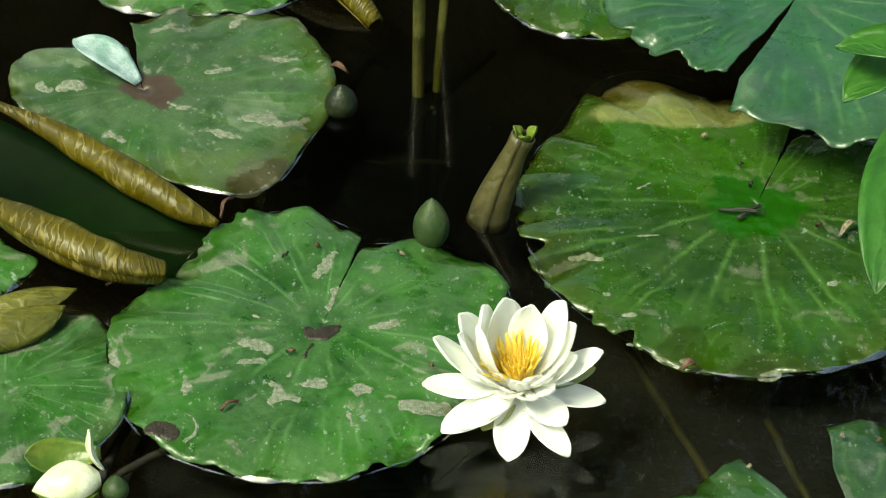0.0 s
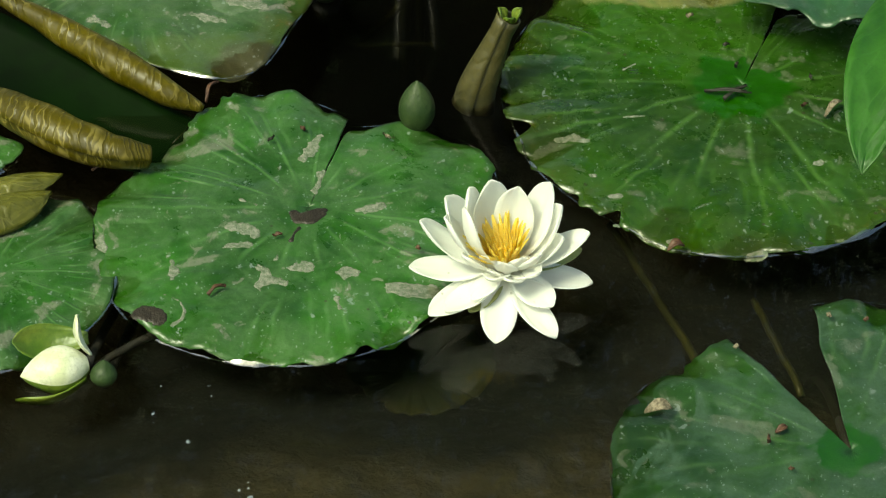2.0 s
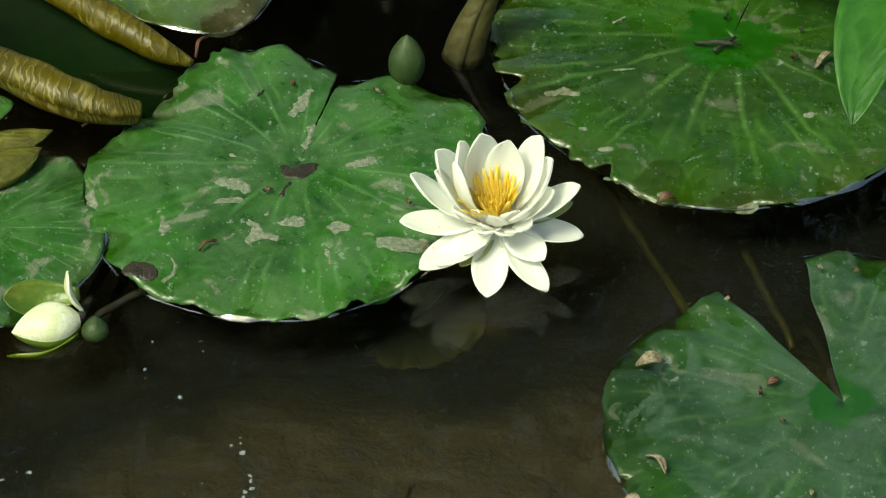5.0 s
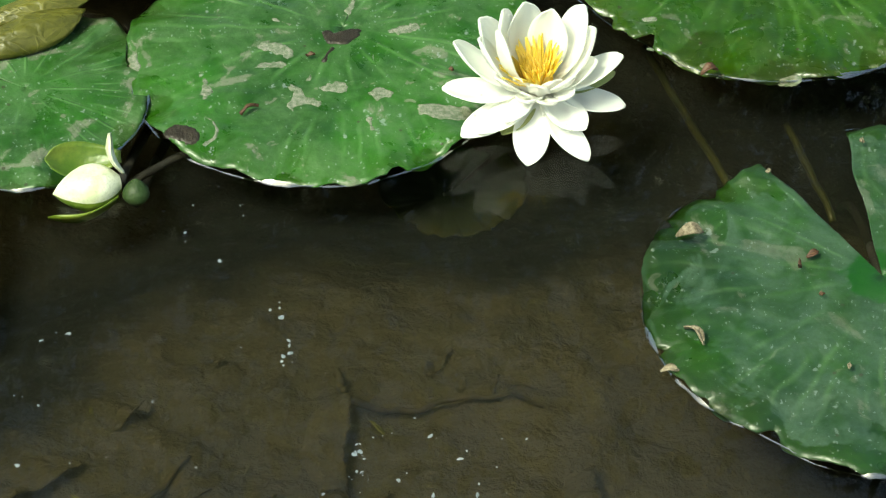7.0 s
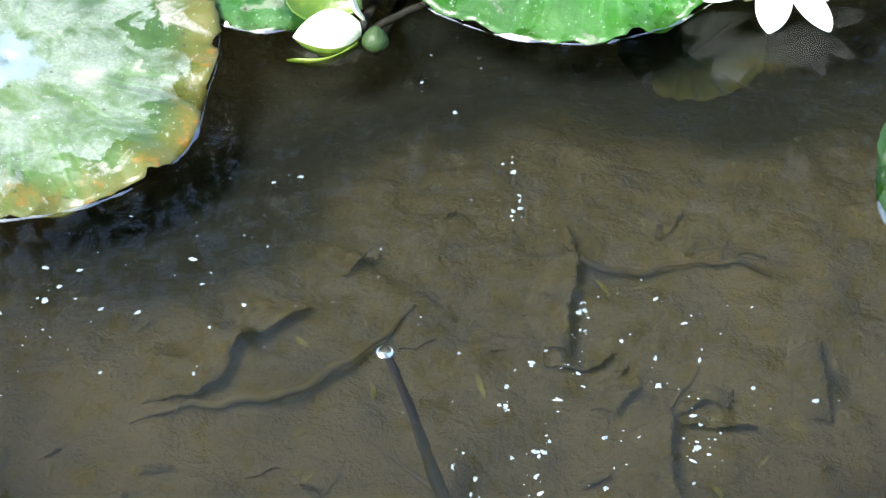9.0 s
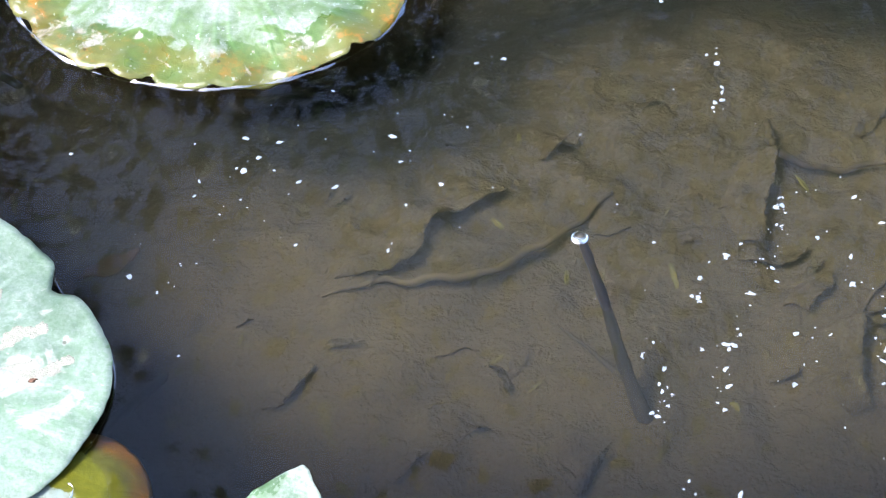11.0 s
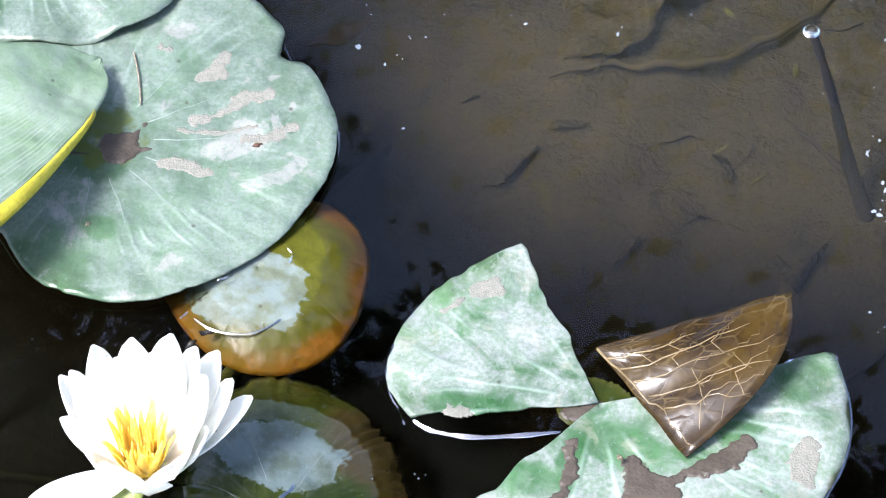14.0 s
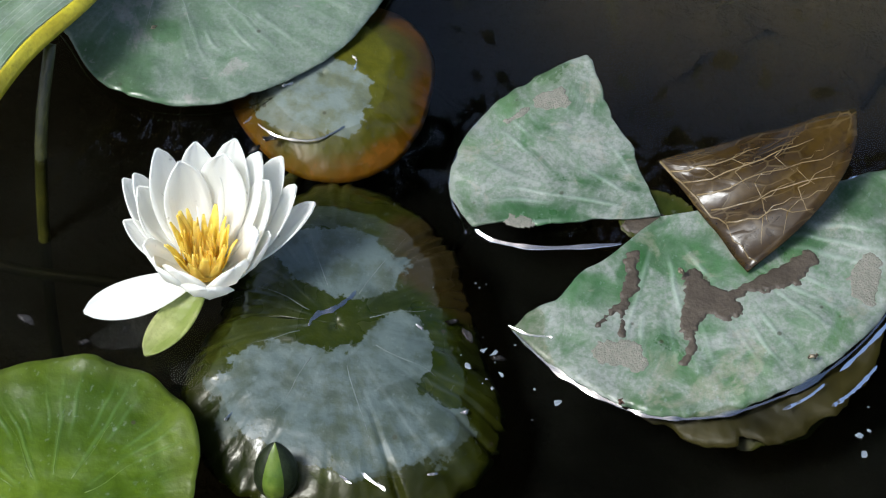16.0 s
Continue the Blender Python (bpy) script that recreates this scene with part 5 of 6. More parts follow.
rows, uvs = [], []
for i in range(30):
    t = 0.34 + 0.66 * i / 29
    p = through_points(NEAR_EDGE, t)
    wide = 0.0006 + 0.0135 * ((t - 0.34) / 0.66) ** 0.7
    rows.append([p + Vector((0.30 * wide * q, -0.72 * wide * q, -0.62 * wide * q + 0.0008)) + Vector((0.0, 0.0, 0.0015 * math.sin(math.pi * q))) for q in np.linspace(0, 1, 6)])
    uvs.append([(t, q) for q in np.linspace(0, 1, 6)])
part("rim", thicken(sheet(rows, uvs), 0.0008), YELLOW_RIM, upright, "yellow turned-down edge")
part("petiole", tube([through_points([(0.0019, -0.1694, -0.30), (-0.0001, -0.1694, -0.12), (-0.0041, -0.1394, 0.0), (-0.0075, -0.1005, 0.045)], i / 13) for i in range(14)], [0.0033] * 14, 10), STALK, upright)

# ---- plant leaning in from the bank ----
plant = thing("bank_plant", "bright green pointed leaves on a bank plant stem", "plant", (0.36, 1.76, 0.0))
part("stem", tube(bend((0.02, 0.05, -0.31), (-0.06, -0.03, 0.20), (0.02, 0.02, 0), 12), [0.003] * 12, 8), STALK, plant)
for az, el, length, width, base in ((-102, -8, 0.15, 0.042, (-0.083, -0.05, 0.168)), (-140, -4, 0.09, 0.04, (-0.055, 0.02, 0.17)), (170, 0, 0.07, 0.035, (-0.06, -0.03, 0.19))):
    part("leaf", petal_mesh(length, width, cup=0.25, rise=0.2, tip=0.8, name="leaf", skin=LAND_LEAF), LAND_LEAF, plant).matrix_local = aimed(az, el, 0, base)

# ---- sunken stalk, twigs, leaves ----
broken = thing("broken_stalk", "dark sunken stalk with a hollow broken end", "plant stalk", (-0.16, 1.297, 0.0))
STALK_LINE = [(0.0, 0.0, 0.002), (0.008, -0.003, -0.02), (0.017, -0.005, -0.05), (0.024, -0.008, -0.075), (0.033, -0.0145, -0.10), (0.047, -0.027, -0.125)]
part("stem", tube([through_points(STALK_LINE, i / 15) for i in range(16)], [0.0021 + 0.0026 * (i / 15) ** 1.5 + 0.0003 * (i % 3) for i in range(16)], 12), STALK_DARK, broken)
part("side_shoot", tube([through_points([(0.035, -0.017, -0.100), (0.020, -0.008, -0.098), (0.006, 0.005, -0.100), (-0.014, 0.022, -0.104)], i / 9) for i in range(10)], [0.0022 - 0.0016 * i / 9 for i in range(10)], 8), STALK_DARK, broken)
ring_rows = [[((0.0028 + o) * math.cos(a), (0.0028 + o) * math.sin(a), h) for a in np.linspace(0, 2 * math.pi, 24, endpoint=False)] for o, h in ((0, 0.003), (0.0005, 0.0014), (0.0012, 0.0004), (0.0019, 0.0001))]
part("meniscus", sheet(ring_rows, [[(0, 0)] * 24] * 4, closed=True), EDGE, broken, "bright ring of water round the end")


def branch(label, line, radii, lift, seed, skin=None, forks=()):
    """A bare branch held a little clear of the bed; line: its course in the plan."""
    x0, y0 = line[0]
    ob = thing("sunken_twig", label, "twig", (x0, y0, 0.0), "sunken twigs")

    def course(points, thin, up, n=22):
        pts, rr = [], []
        for i in range(n):
            t = i / (n - 1)
            q = through_points([(x, y, 0.0) for x, y in points], t)
            w = noise.noise(Vector((t * 6, seed * 2.3, 0.4)))
            r = max(0.0005, smooth_radius(thin, t) * (1 + 0.30 * noise.noise(Vector((t * 11, seed, 1.7)))))
            pts.append((q.x - x0 + 0.0012 * w, q.y - y0, bed_height(q.x, q.y) + r * 0.5 + smooth_radius(up, t) + 0.0012 * w))
            rr.append(r)
        return tube(pts, rr, 9)

    part("stick", course(line, radii, lift), skin or SILTED_PALE, ob)
    for points, thin, up in forks:
        part("fork", course(points, thin, up, 10), skin or SILTED_PALE, ob)
    return ob


branch("long forked branch coated in pale silt on the bed", [(-0.3155, 1.3319), (-0.2796, 1.342), (-0.2549, 1.3445), (-0.2304, 1.3483), (-0.208, 1.3669), (-0.1859, 1.3897), (-0.1712, 1.4135), (-0.1581, 1.4356)],
       (0.0007, 0.0021, 0.0027, 0.0029, 0.0026, 0.0024, 0.0020, 0.0012), (0.001, 0.004, 0.007, 0.008, 0.008, 0.006, 0.003, 0.001), 1)
branch("thin dark stick with a forked end on the bed", [(-0.0632, 1.4768), (-0.0224, 1.4809), (0.0221, 1.4884), (0.0527, 1.4844)], (0.0024, 0.0019, 0.0017, 0.0010), (0.009, 0.007, 0.006, 0.003), 2, SILTED,
       (([(0.0221, 1.4884), (0.0235, 1.495), (0.0252, 1.5015)], (0.0014, 0.0010, 0.0008), (0.006, 0.006, 0.006)), ([(0.030, 1.490), (0.0348, 1.4966), (0.0494, 1.497)], (0.0012, 0.0012, 0.0007), (0.005, 0.004, 0.003))))
branch("short pale upright stub on the bed", [(-0.0744, 1.5127), (-0.0715, 1.498), (-0.0683, 1.4834)], (0.0022, 0.0026, 0.0024), (0.004, 0.008, 0.008), 3)
branch("thin pale twig on the bed", [(-0.0022, 1.3669), (0.005, 1.386), (0.013, 1.4062)], (0.0014, 0.0013, 0.0008), (0.006, 0.003, 0.001), 4)
branch("thin pale twig on the bed", [(-0.109, 1.176), (-0.085, 1.200), (-0.063, 1.226)], (0.0016, 0.0018, 0.0012), (0.002, 0.003, 0.001), 5)
branch("thin dark twig on the bed", [(-0.392, 1.187), (-0.365, 1.179), (-0.338, 1.168)], (0.0014, 0.0020, 0.0012), (0.002, 0.004, 0.001), 6, SILTED)


def bed_leaf(label, front, back, lift, seed, skin=None, ragged=0.0016):
    """A limp silt-covered leaf: its front edge lifted off the bed, its back sunk into the mud."""
    x0, y0 = front[0]
    ob = thing("sunken_leaf", label, "leaf", (x0, y0, 0.0), "sunken leaves")
    rows, uvs, n, m = [], [], 14, 40
    for i in range(n):
        s = i / (n - 1)
        row = []
        for j in range(m):
            t = j / (m - 1)
            a, b = (through_points([(x, y, 0.0) for x, y in e], t) for e in (front, back))
            p = a.lerp(b, s)
            p.x += ragged * (1 - s) ** 3 * noise.noise(Vector((t * 13, 3.0, seed)))
            p.y += ragged * (1 - s) ** 3 * (noise.noise(Vector((t * 11, 9.0, seed))) + 0.5 * noise.noise(Vector((t * 34, 1.0, seed))))
            up = smooth_radius(lift, t) * (1 - s) ** 0.8 + 0.0015 * noise.noise(Vector((p.x * 90, p.y * 90, seed)))
            row.append((p.x - x0, p.y - y0, bed_height(p.x, p.y) + up + 0.002 - 0.010 * s ** 3))
        rows.append(row)
        uvs.append([(j / (m - 1), s) for j in range(m)])
    part("blade", thicken(sheet(rows, uvs), 0.0008), skin or MUD, ob)


bed_leaf("broad silt-covered leaf with a lifted edge", [(-0.2838, 1.3451), (-0.2703, 1.355), (-0.2621, 1.370), (-0.2605, 1.3801), (-0.2519, 1.3907), (-0.2435, 1.4026), (-0.2322, 1.4125), (-0.2213, 1.4224)],
         [(-0.325, 1.350), (-0.312, 1.388), (-0.284, 1.425), (-0.248, 1.446), (-0.225, 1.437)], (0.004, 0.009, 0.011, 0.012, 0.011, 0.010, 0.010, 0.006), 1)
bed_leaf("silt-covered leaf with an upright dark edge", [(-0.064, 1.4774), (-0.0637, 1.4559), (-0.0664, 1.4396), (-0.0648, 1.4275), (-0.062, 1.4132)], [(-0.088, 1.480), (-0.098, 1.456), (-0.098, 1.436), (-0.086, 1.416)], (0.010, 0.013, 0.012, 0.008, 0.003), 2)
bed_leaf("curled sunken leaf on the bed", [(-0.0785, 1.4014), (-0.0653, 1.399), (-0.0475, 1.4026), (-0.0382, 1.4152)], [(-0.080, 1.418), (-0.064, 1.422), (-0.046, 1.420), (-0.040, 1.418)], (0.002, 0.004, 0.004, 0.004), 3)
bed_leaf("sunken leaf with a gaping fold", [(-0.0326, 1.363), (-0.0258, 1.374), (-0.0197, 1.3849)], [(-0.052, 1.372), (-0.046, 1.392), (-0.024, 1.402)], (0.008, 0.008, 0.003), 4)
bed_leaf("sunken leaf with a wavy lifted edge", [(-0.0021, 1.3649), (0.0115, 1.372), (0.0188, 1.377), (0.0304, 1.3761), (0.031, 1.3863)], [(0.004, 1.392), (0.012, 1.398), (0.020, 1.400), (0.028, 1.396), (0.031, 1.390)], (0.002, 0.004, 0.007, 0.004, 0.002), 5)
bed_leaf("broad sunken leaf with a lifted dark side", [(0.0006, 1.3589), (0.0012, 1.345), (0.0017, 1.3342), (0.005, 1.3117), (0.0114, 1.299)], [(-0.034, 1.356), (-0.038, 1.340), (-0.036, 1.322), (-0.026, 1.306), (-0.004, 1.294)], (0.012, 0.013, 0.012, 0.009, 0.003), 6)
bed_leaf("sunken leaf with a dark front edge", [(0.0009, 1.3589), (0.0149, 1.3584), (0.0277, 1.3573), (0.0401, 1.3622), (0.0505, 1.3669)], [(0.002, 1.366), (0.014, 1.371), (0.028, 1.372), (0.042, 1.372), (0.051, 1.370)], (0.009, 0.008, 0.006, 0.006, 0.003), 7)
bed_leaf("small torn sunken leaf", [(-0.0488, 1.3146), (-0.040, 1.316), (-0.0327, 1.3183)], [(-0.052, 1.328), (-0.042, 1.334), (-0.034, 1.330)], (0.004, 0.005, 0.005), 8, ragged=0.0005)
bed_leaf("sunken leaf folded on the bed", [(0.0827, 1.4324), (0.0877, 1.4054), (0.0932, 1.3774)], [(0.060, 1.428), (0.062, 1.404), (0.074, 1.378)], (0.007, 0.010, 0.004), 9)
bed_leaf("small folded leaf on the bed", [(-0.0843, 1.4338), (-0.079, 1.440), (-0.0749, 1.4456)], [(-0.100, 1.442), (-0.094, 1.452), (-0.080, 1.454)], (0.004, 0.006, 0.004), 10, ragged=0.0006)
bed_leaf("narrow sunken leaf half buried in mud", [(-0.3236, 1.2472), (-0.318, 1.262), (-0.3096, 1.2802)], [(-0.340, 1.252), (-0.336, 1.270), (-0.318, 1.288)], (0.004, 0.007, 0.004), 11, ragged=0.0022)
bed_leaf("dark sunken scrap half buried in mud", [(-0.2091, 1.2863), (-0.2020, 1.281), (-0.1954, 1.2755)], [(-0.212, 1.300), (-0.200, 1.298), (-0.192, 1.286)], (0.005, 0.006, 0.003), 12, ragged=0.0022)
bed_leaf("dark sunken scrap half buried in mud", [(-0.1863, 1.2008), (-0.176, 1.197), (-0.1649, 1.1975)], [(-0.186, 1.207), (-0.176, 1.206), (-0.165, 1.203)], (0.002, 0.005, 0.003), 13, ragged=0.0010)
bed_leaf("sunken scrap half buried in mud", [(-0.2494, 1.2093), (-0.242, 1.218), (-0.2337, 1.2272)], [(-0.262, 1.216), (-0.254, 1.226), (-0.240, 1.234)], (0.002, 0.004, 0.002), 14)
bed_leaf("sunken scrap half buried in mud", [(-0.1595, 1.2291), (-0.154, 1.223), (-0.1481, 1.2193)], [(-0.160, 1.240), (-0.150, 1.236), (-0.142, 1.228)], (0.003, 0.005, 0.003), 15)
bed_leaf("dark sunken scrap half buried in mud", [(-0.2037, 1.461), (-0.195, 1.470), (-0.1853, 1.484)], [(-0.212, 1.468), (-0.206, 1.480), (-0.192, 1.488)], (0.003, 0.006, 0.003), 16)
bed_leaf("large drowned leaf dimmed by silt", [(-0.3862, 1.1855), (-0.362, 1.176), (-0.338, 1.1696)], [(-0.392, 1.225), (-0.362, 1.232), (-0.330, 1.196)], (0.003, 0.006, 0.003), 17)
bed_leaf("reddish drowned leaf at the edge of the deep water", [(-0.472, 1.352), (-0.455, 1.354), (-0.436, 1.368)], [(-0.470, 1.372), (-0.456, 1.384), (-0.440, 1.386)], (0.004, 0.005, 0.003), 18, DEBRIS_SUNK)


def sunk_leaf(label, place, length, width, az, lift, seed, skin=None):
    """A limp leaf on the bed with a ragged outline, one long edge lifted a little."""
    rnd = random.Random(seed)
    ob = thing("sunken_leaf", label, "leaf", (place[0], place[1], 0.0), "sunken leaves")
    turn = pose(0, 0, 0, 0, 0, az)
    rows, uvs = [], []
    for i in range(18):
        t = i / 17
        w = 0.5 * width * math.sin(math.pi * (0.06 + 0.88 * t)) ** 0.6
        row = []
        for j in range(9):
            q = j / 4 - 1
            rag = max(0.5, min(1.5, 1 + 0.55 * noise.noise(Vector((t * 4, q * 1.5, seed * 3.1))) + 0.28 * noise.noise(Vector((t * 25, q, seed))))) if width > 0.02 else 1 + 0.35 * noise.noise(Vector((t * 6, 0.6 * (q > 0), seed)))
            v = turn @ Vector(((t - 0.5) * length, w * q * rag, 0.0))
            up = -0.004 * max(0.0, q) ** 2 + lift * max(0.0, -q) ** 2 * math.sin(math.pi * t) * (0.7 + 0.6 * noise.noise(Vector((t * 6, 2.0, seed))))
            row.append((v.x, v.y, bed_height(place[0] + v.x, place[1] + v.y) + 0.0012 + up))
        rows.append(row)
        uvs.append([(t, j / 8) for j in range(9)])
    blade = sheet(rows, uvs)
    part("blade", thicken(blade, 0.0012) if width > 0.02 else blade, skin or SUNK_LEAF, ob)


rnd = random.Random(12)
for n_ in range(8):
    x, y = rnd.uniform(-0.42, 0.14), rnd.uniform(1.14, 1.54)
    sunk_leaf("dark rotted scrap on the pond bed", (x, y), rnd.uniform(0.010, 0.030), rnd.uniform(0.002, 0.005), rnd.uniform(15, 70), 0.004, 40 + n_, SILTED)
for n_ in range(12):
    x, y = rnd.uniform(-0.42, 0.14), rnd.uniform(1.12, 1.54)
    sunk_leaf("dark rotted leaf fragment on the pond bed", (x, y), rnd.uniform(0.014, 0.034), rnd.uniform(0.007, 0.016), rnd.uniform(0, 180), rnd.uniform(0.002, 0.007), 140 + n_, MUD)
for n_ in range(18):
    x, y = rnd.uniform(-0.36, 0.08), rnd.uniform(1.18, 1.5)
    sunk_leaf("yellow-green shred of weed on the bed", (x, y), rnd.uniform(0.006, 0.016), rnd.uniform(0.002, 0.004), rnd.uniform(40, 140), 0.001, 90 + n_, WEED)


def stem(label, a, b, sag, thick, skin=STALK):
    ob = thing("sunken_stalk", label, "plant stalk", a, "sunken stems")
    part("stem", tube(bend((0, 0, 0), Vector(b) - Vector(a), sag, 12, 0.002), [thick] * 12, 8), skin, ob)


stem("olive lily stem slanting under the water", (0.116, 1.749, -0.06), (0.169, 1.618, -0.062), (0, 0, 0), 0.0028)
stem("dim lily stem under the water", (0.205, 1.679, -0.06), (0.231, 1.599, -0.065), (0, 0, 0), 0.0024)
stem("bud stem running under a pad", (-0.208, 1.546, -0.004), (-0.165, 1.585, -0.006), (0, 0, 0), 0.0026, STALK_DARK)
stem("dark stems under the far water", (-0.05, 1.935, -0.06), (0.03, 2.06, -0.06), (0, 0, 0), 0.0025)
stem("dark stem under the far water", (-0.06, 1.93, -0.06), (0.0, 1.933, -0.06), (0, 0, 0), 0.002)
stem("olive stem of the cup-shaped lily", (-0.56, 0.945, -0.06), (-0.44, 0.955, -0.06), (0, 0, 0), 0.0035)

# half-open bud with cream petals
half = bud("half-open lily bud with cream petals and green sepals", (-0.204, 1.547, 0.003), 0.041, 0.028, 198, 2, (CREAM, CREAM, CREAM, SEPAL_GREEN, SEPAL_GREEN), 5)
for az, el, length, width, base, roll, skin in (
        (194, 8, 0.046, 0.024, (0.0, 0.012, 0.010), -35, SEPAL_GREEN),
        (128, 58, 0.026, 0.015, (0.002, 0.000, 0.008), 60, CREAM), (200, -5, 0.044, 0.020, (0.0, -0.009, -0.004), 50, SEPAL_GREEN)):
    name_ = "sepal" if skin is SEPAL_GREEN else "petal"
    part(name_, petal_mesh(length, width, cup=0.4, rise=-0.3, name=name_, skin=skin), skin, half, "green sepal" if skin is SEPAL_GREEN else "").matrix_local = aimed(az, el, roll, base)
bud("tiny round green bud at the waterline", (-0.194, 1.537, -0.005), 0.017, 0.016, 90, 70, BUD_GREEN)


def scrap(label, place, length, width, az, skin, seed, rise=0.5, category="debris"):
    ob = tagged(new("scrap", petal_mesh(length, width, cup=0.7, rise=rise, name="scrap", skin=skin, n=9, m=6)), label, category, "scraps on the pads")
    ob.matrix_world = aimed(az, 4, 25 * math.sin(seed * 2.1), place)


scrap("dry curled tan petal on a pad", (0.127, 1.511, 0.006), 0.016, 0.009, 8, DEBRIS, 1, 0.9)
scrap("dry white petal scrap on a pad", (0.130, 1.437, 0.005), 0.018, 0.006, -55, DEBRIS, 2)
scrap("dry petal scrap at the waterline", (0.116, 1.405, 0.002), 0.010, 0.006, 0, DEBRIS, 3)
scrap("reddish leaf crumb on a pad", (0.203, 1.497, 0.005), 0.008, 0.005, 30, DEBRIS_RED, 4)
scrap("brown twig crumb on a pad", (-0.135, 1.606, 0.006), 0.012, 0.003, 35, DEBRIS_RED, 5)
scrap("pale seed husk on a pad", (0.252, 1.784, 0.006), 0.018, 0.005, 50, DEBRIS, 6)
scrap("dark twig in the wet heart of a pad", (0.176, 1.809, 0.005), 0.030, 0.003, -8, STALK_DARK, 7, 0.2)
scrap("dark twig in the wet heart of a pad", (0.188, 1.800, 0.005), 0.020, 0.003, 40, STALK_DARK, 8, 0.2)
scrap("reddish brown husk at the rim of a pad", (0.146, 1.656, 0.003), 0.011, 0.007, 20, DEBRIS_RED, 9, 0.8)
scrap("brown withered shred at the rim of a pad", (-0.082, 1.955, 0.004), 0.014, 0.005, -35, DEBRIS_RED, 10, 0.8)
scrap("dry brown shred beside the rolled leaf", (-0.147, 1.792, 0.003), 0.020, 0.003, 70, DEBRIS_RED, 11)
scrap("dry brown shred beside the rolled leaf", (-0.215, 1.722, 0.004), 0.018, 0.004, 10, DEBRIS_RED, 12)
dry_stem = thing("dry_stem", "thin dry stem lying on the pale bluish pad", "plant stalk", (-0.5137, 1.1874, 0.0))
part("stem", tube(bend((0, 0, BLADES[7](-0.5137, 1.1874) + 0.0010), (0.0148, -0.0345, BLADES[7](-0.4989, 1.1529) + 0.0010), (0.001, 0, 0.0008), 8), [0.0005] * 8, 6), DEBRIS, dry_stem)
crumb = random.Random(8)
for n_, (cx, cy, rr, count) in enumerate(((0.247, 1.485, 0.11, 9), (-0.077, 1.692, 0.11, 5), (0.201, 1.819, 0.12, 6), (-0.515, 1.124, 0.09, 5), (-0.19, 0.97, 0.08, 4))):
    for q in range(count):
        a, r = crumb.uniform(0, 6.28), rr * math.sqrt(crumb.random())
        scrap("tiny leaf crumb on a pad", (cx + r * math.cos(a), cy + r * math.sin(a), 0.0065), crumb.uniform(0.002, 0.005), crumb.uniform(0.0015, 0.003), crumb.uniform(0, 360), crumb.choice((DEBRIS_RED, STALK_DARK, DEBRIS)), q, 0.5, "crumb")

# sodden scraps with water glinting on them
for n_, (x, y, length, turn) in enumerate(((-0.451, 0.907, 0.007, -40), (-0.456, 0.891, 0.006, 70), (-0.473, 0.878, 0.006, 20), (-0.506, 0.883, 0.010, -20), (-0.291, 0.932, 0.009, -45), (-0.272, 0.923, 0.006, 10),
                                           (-0.300, 0.938, 0.005, 30), (-0.428, 1.013, 0.007, 60), (-0.422, 1.022, 0.006, 20))):
    soaked = thing("sodden_scrap", "black sodden leaf scrap with water glinting along it", "debris", (x, y, 0.0), "sodden scraps")
    part("shred", petal_mesh(length, length * 0.4, cup=0.4, rise=0.3, name="shred", skin=SODDEN, n=9, m=6), SODDEN, soaked).matrix_local = aimed(turn, 0, 0, (-0.5 * length * math.cos(radians(turn)), -0.5 * length * math.sin(radians(turn)), -0.001))

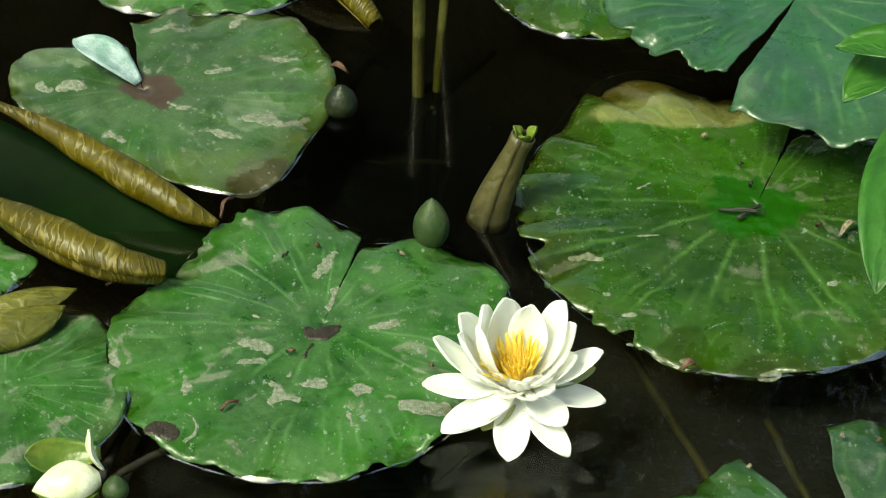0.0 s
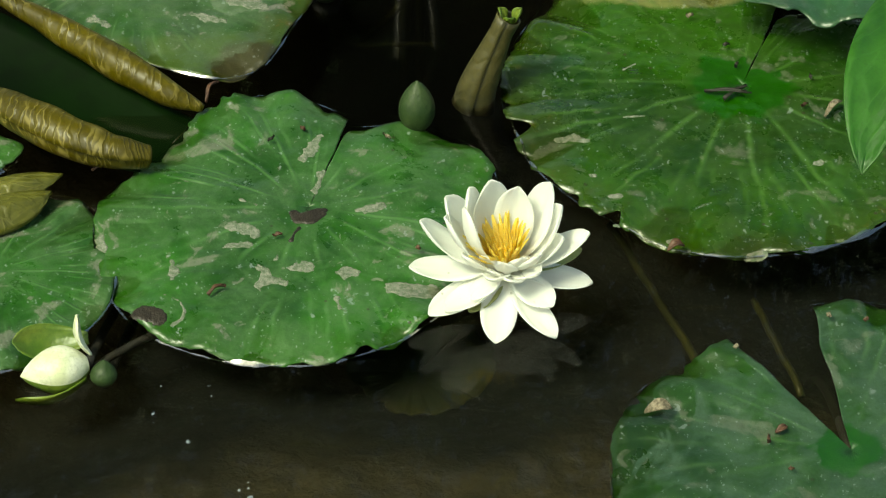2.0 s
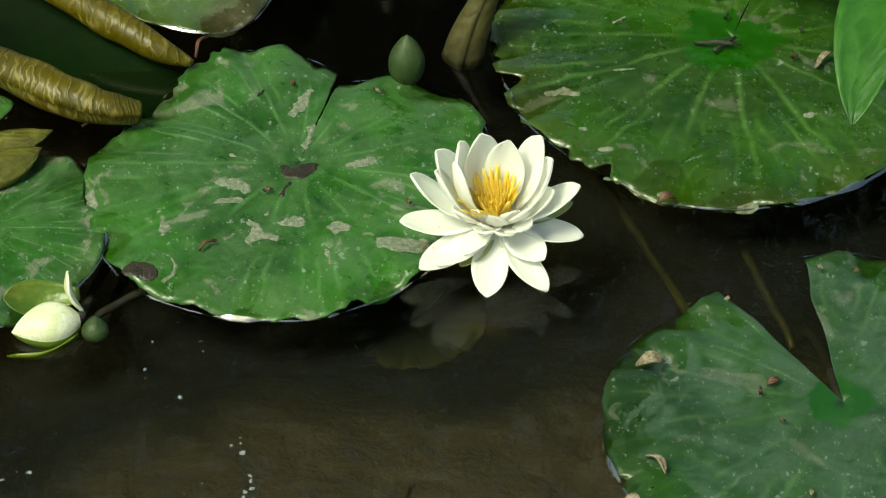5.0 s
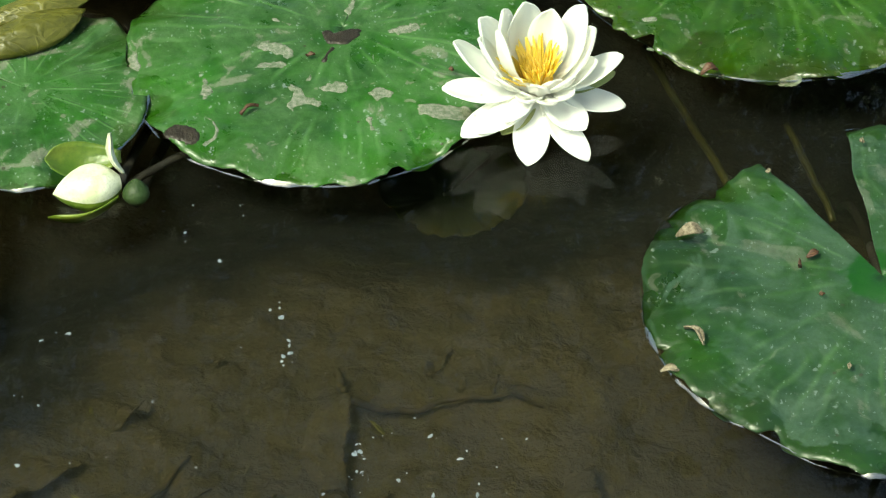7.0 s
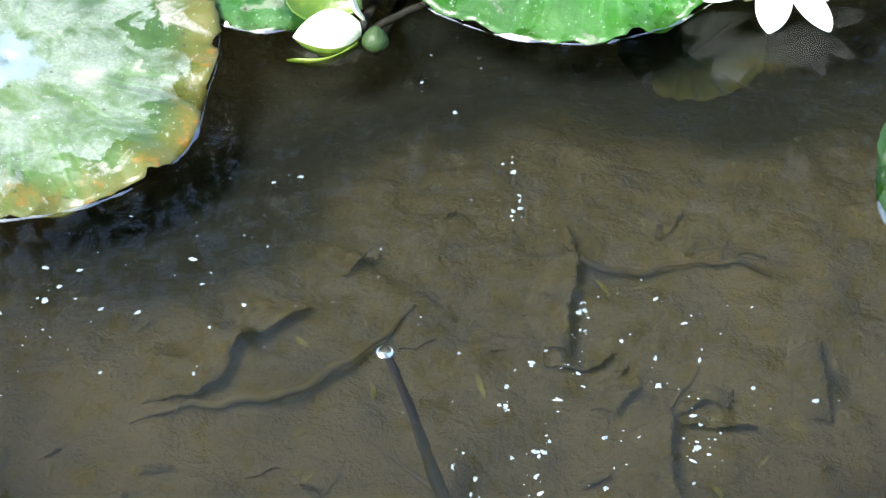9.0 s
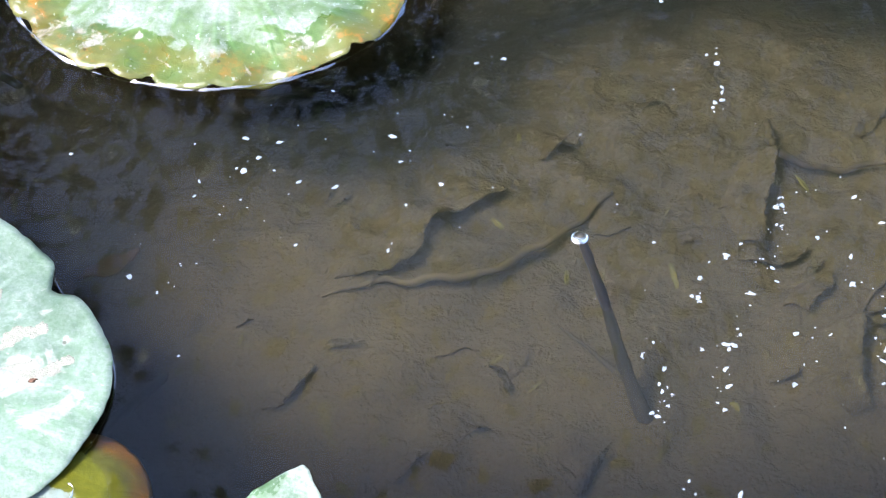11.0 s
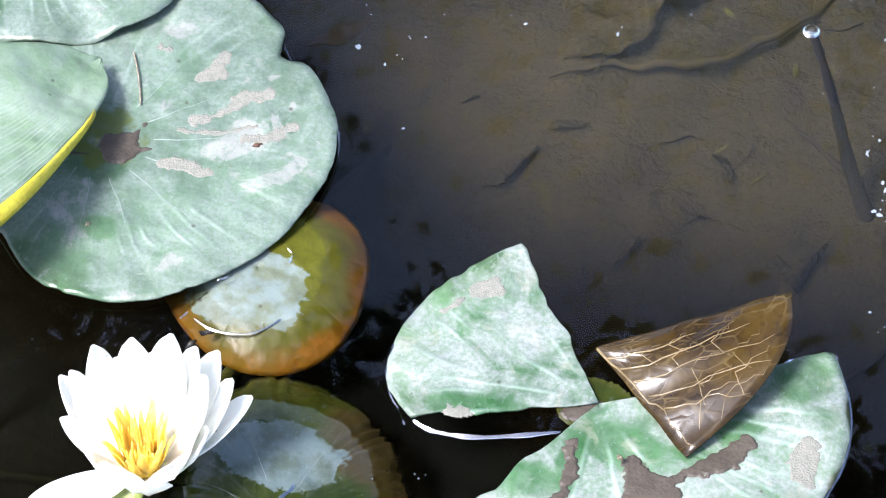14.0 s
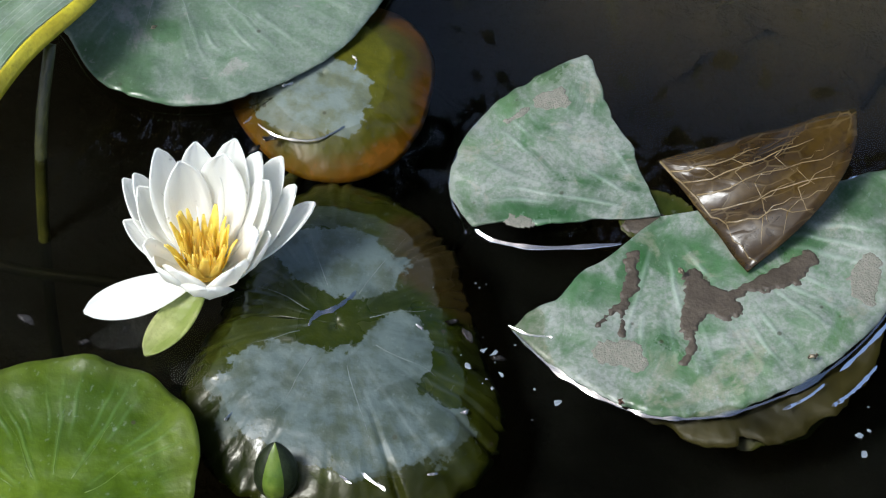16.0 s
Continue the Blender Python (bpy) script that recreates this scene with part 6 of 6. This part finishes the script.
# glints of sky on the water, modelled as pale floating specks
fl = random.Random(21)
bmf = bmesh.new()
for cx, cy, wide, deep, count in ((-0.055, 1.302, 0.0043, 0.0168, 16), (-0.068, 1.227, 0.0043, 0.0210, 16), (0.020, 1.248, 0.0043, 0.0084, 12), (-0.099, 1.417, 0.0037, 0.0050, 7),
                                  (-0.055, 1.339, 0.0025, 0.0034, 5), (-0.002, 1.321, 0.0279, 0.0294, 18), (-0.029, 1.268, 0.0372, 0.0336, 22), (-0.105, 1.445, 0.0019, 0.0059, 5),
                                  (-0.274, 1.346, 0.0279, 0.0378, 12), (-0.196, 1.409, 0.0620, 0.0504, 12), (0.047, 1.286, 0.0279, 0.0252, 14), (-0.010, 1.223, 0.0279, 0.0210, 14),
                                  (-0.368, 1.217, 0.0124, 0.0336, 8), (-0.125, 1.297, 0.0186, 0.0252, 7), (-0.348, 1.318, 0.0168, 0.0216, 16), (-0.099, 1.189, 0.0039, 0.0108, 14),
                                  (-0.089, 1.271, 0.0028, 0.0072, 8), (-0.076, 1.116, 0.0098, 0.0144, 16), (-0.110, 1.224, 0.0028, 0.0043, 5), (-0.375, 1.269, 0.0504, 0.0324, 10),
                                  (-0.282, 1.359, 0.0252, 0.0144, 6), (-0.510, 1.341, 0.0034, 0.0043, 5), (-0.141, 1.525, 0.0102, 0.0225, 7), (-0.166, 1.508, 0.0020, 0.0036, 2),
                                  (-0.292, 0.963, 0.0021, 0.0030, 3), (-0.279, 0.923, 0.0078, 0.0075, 9), (-0.251, 0.907, 0.0156, 0.0180, 7), (-0.317, 0.953, 0.0021, 0.0018, 3),
                                  (-0.089, 0.928, 0.0026, 0.0090, 4)):
    for q in range(count):
        x, y = cx + fl.gauss(0, wide), cy + fl.gauss(0, deep)
        r, st, tn = 0.00030 + 0.0015 * fl.random() ** 2.4, fl.uniform(1.0, 1.9), fl.gauss(0.5, 0.9)
        vs = []
        for j in range(7):
            a = 2 * math.pi * j / 7
            u, w = r * st * math.cos(a) * fl.uniform(0.35, 1.5), r * math.sin(a) * fl.uniform(0.35, 1.5)
            vs.append(bmf.verts.new((x + u * math.cos(tn) - w * math.sin(tn), y + u * math.sin(tn) + w * math.cos(tn), 0.0006)))
        peak = bmf.verts.new((x, y, 0.0006 + r * 0.6))
        for j in range(7):
            bmf.faces.new((vs[j], vs[(j + 1) % 7], peak))
GLINT_SPECK = plain_leaf("sky_glint_speck", (0.13, 0.17, 0.21), (0.38, 0.43, 0.49), 900.0, 0.5, thin=(0.3, (0.7, 0.75, 0.8)))
tagged(new("fluff", mesh_of("fluff", bmf, GLINT_SPECK)), "tiny white specks modelled for sky glints on the water", "fluff", kind="stuff")

# ---- trees over the pond: one seen in the water, one added ----
def tree(label, foot, height, blobs, leaves, seed, size=0.11):
    rnd = np.random.RandomState(seed)
    ob = thing("tree", label, "tree", (foot[0], foot[1], bed_height(*foot)), "trees")
    top = Vector((0, 0, height))
    part("trunk", tube(bend((0, 0, -0.1), top, (0.3, 0.2, 0), 12, 0.1, seed), [0.22 - 0.014 * i for i in range(12)], 12), BARK, ob)
    for b in blobs:
        c = Vector(b[:3])
        part("limb", tube(bend((0.1, 0.05, height * 0.55), c, (0, 0, 0.3), 10, 0.1, seed + 3), [0.1 - 0.008 * i for i in range(10)], 8), BARK, ob)
    quads = []
    for b in blobs:
        n = int(leaves * b[3])
        p = rnd.normal(size=(n, 3)) * 0.46 * np.array(b[4:7]) + np.array(b[:3])
        d = rnd.normal(size=(n, 3))
        d /= np.linalg.norm(d, axis=1)[:, None]
        e = np.cross(d, rnd.normal(size=(n, 3)))
        e /= np.linalg.norm(e, axis=1)[:, None]
        z = size * rnd.uniform(0.6, 1.3, size=(n, 1))
        quads.append(np.stack([p - d * z, p + e * z * 0.5, p + d * z, p - e * z * 0.5], 1))
    verts = np.concatenate(quads).reshape(-1, 3)
    faces = np.arange(len(verts)).reshape(-1, 4)
    me = bpy.data.meshes.new("crown")
    me.from_pydata(verts.tolist(), [], faces.tolist())
    me.materials.append(TREE_LEAF)
    part("crown", me, TREE_LEAF, ob)
    return ob


tree("leafy tree leaning over the far side", (1.5, 10.5), 7.0, [(-2.0, -1.5, 5.6, 0.55, 2.6, 2.0, 1.2), (-4.2, -1.9, 5.4, 0.45, 2.2, 2.0, 1.1)], 230000, 4, size=0.030)
# added crown, not seen itself: keeps sky out of the nearest reflections
tree("unseen leafy tree added to darken the near water", (-5.2, 5.2), 7.0, [(3.84, -0.95, 6.0, 1.0, 2.0, 0.75, 0.4)], 160000, 7, size=0.03)
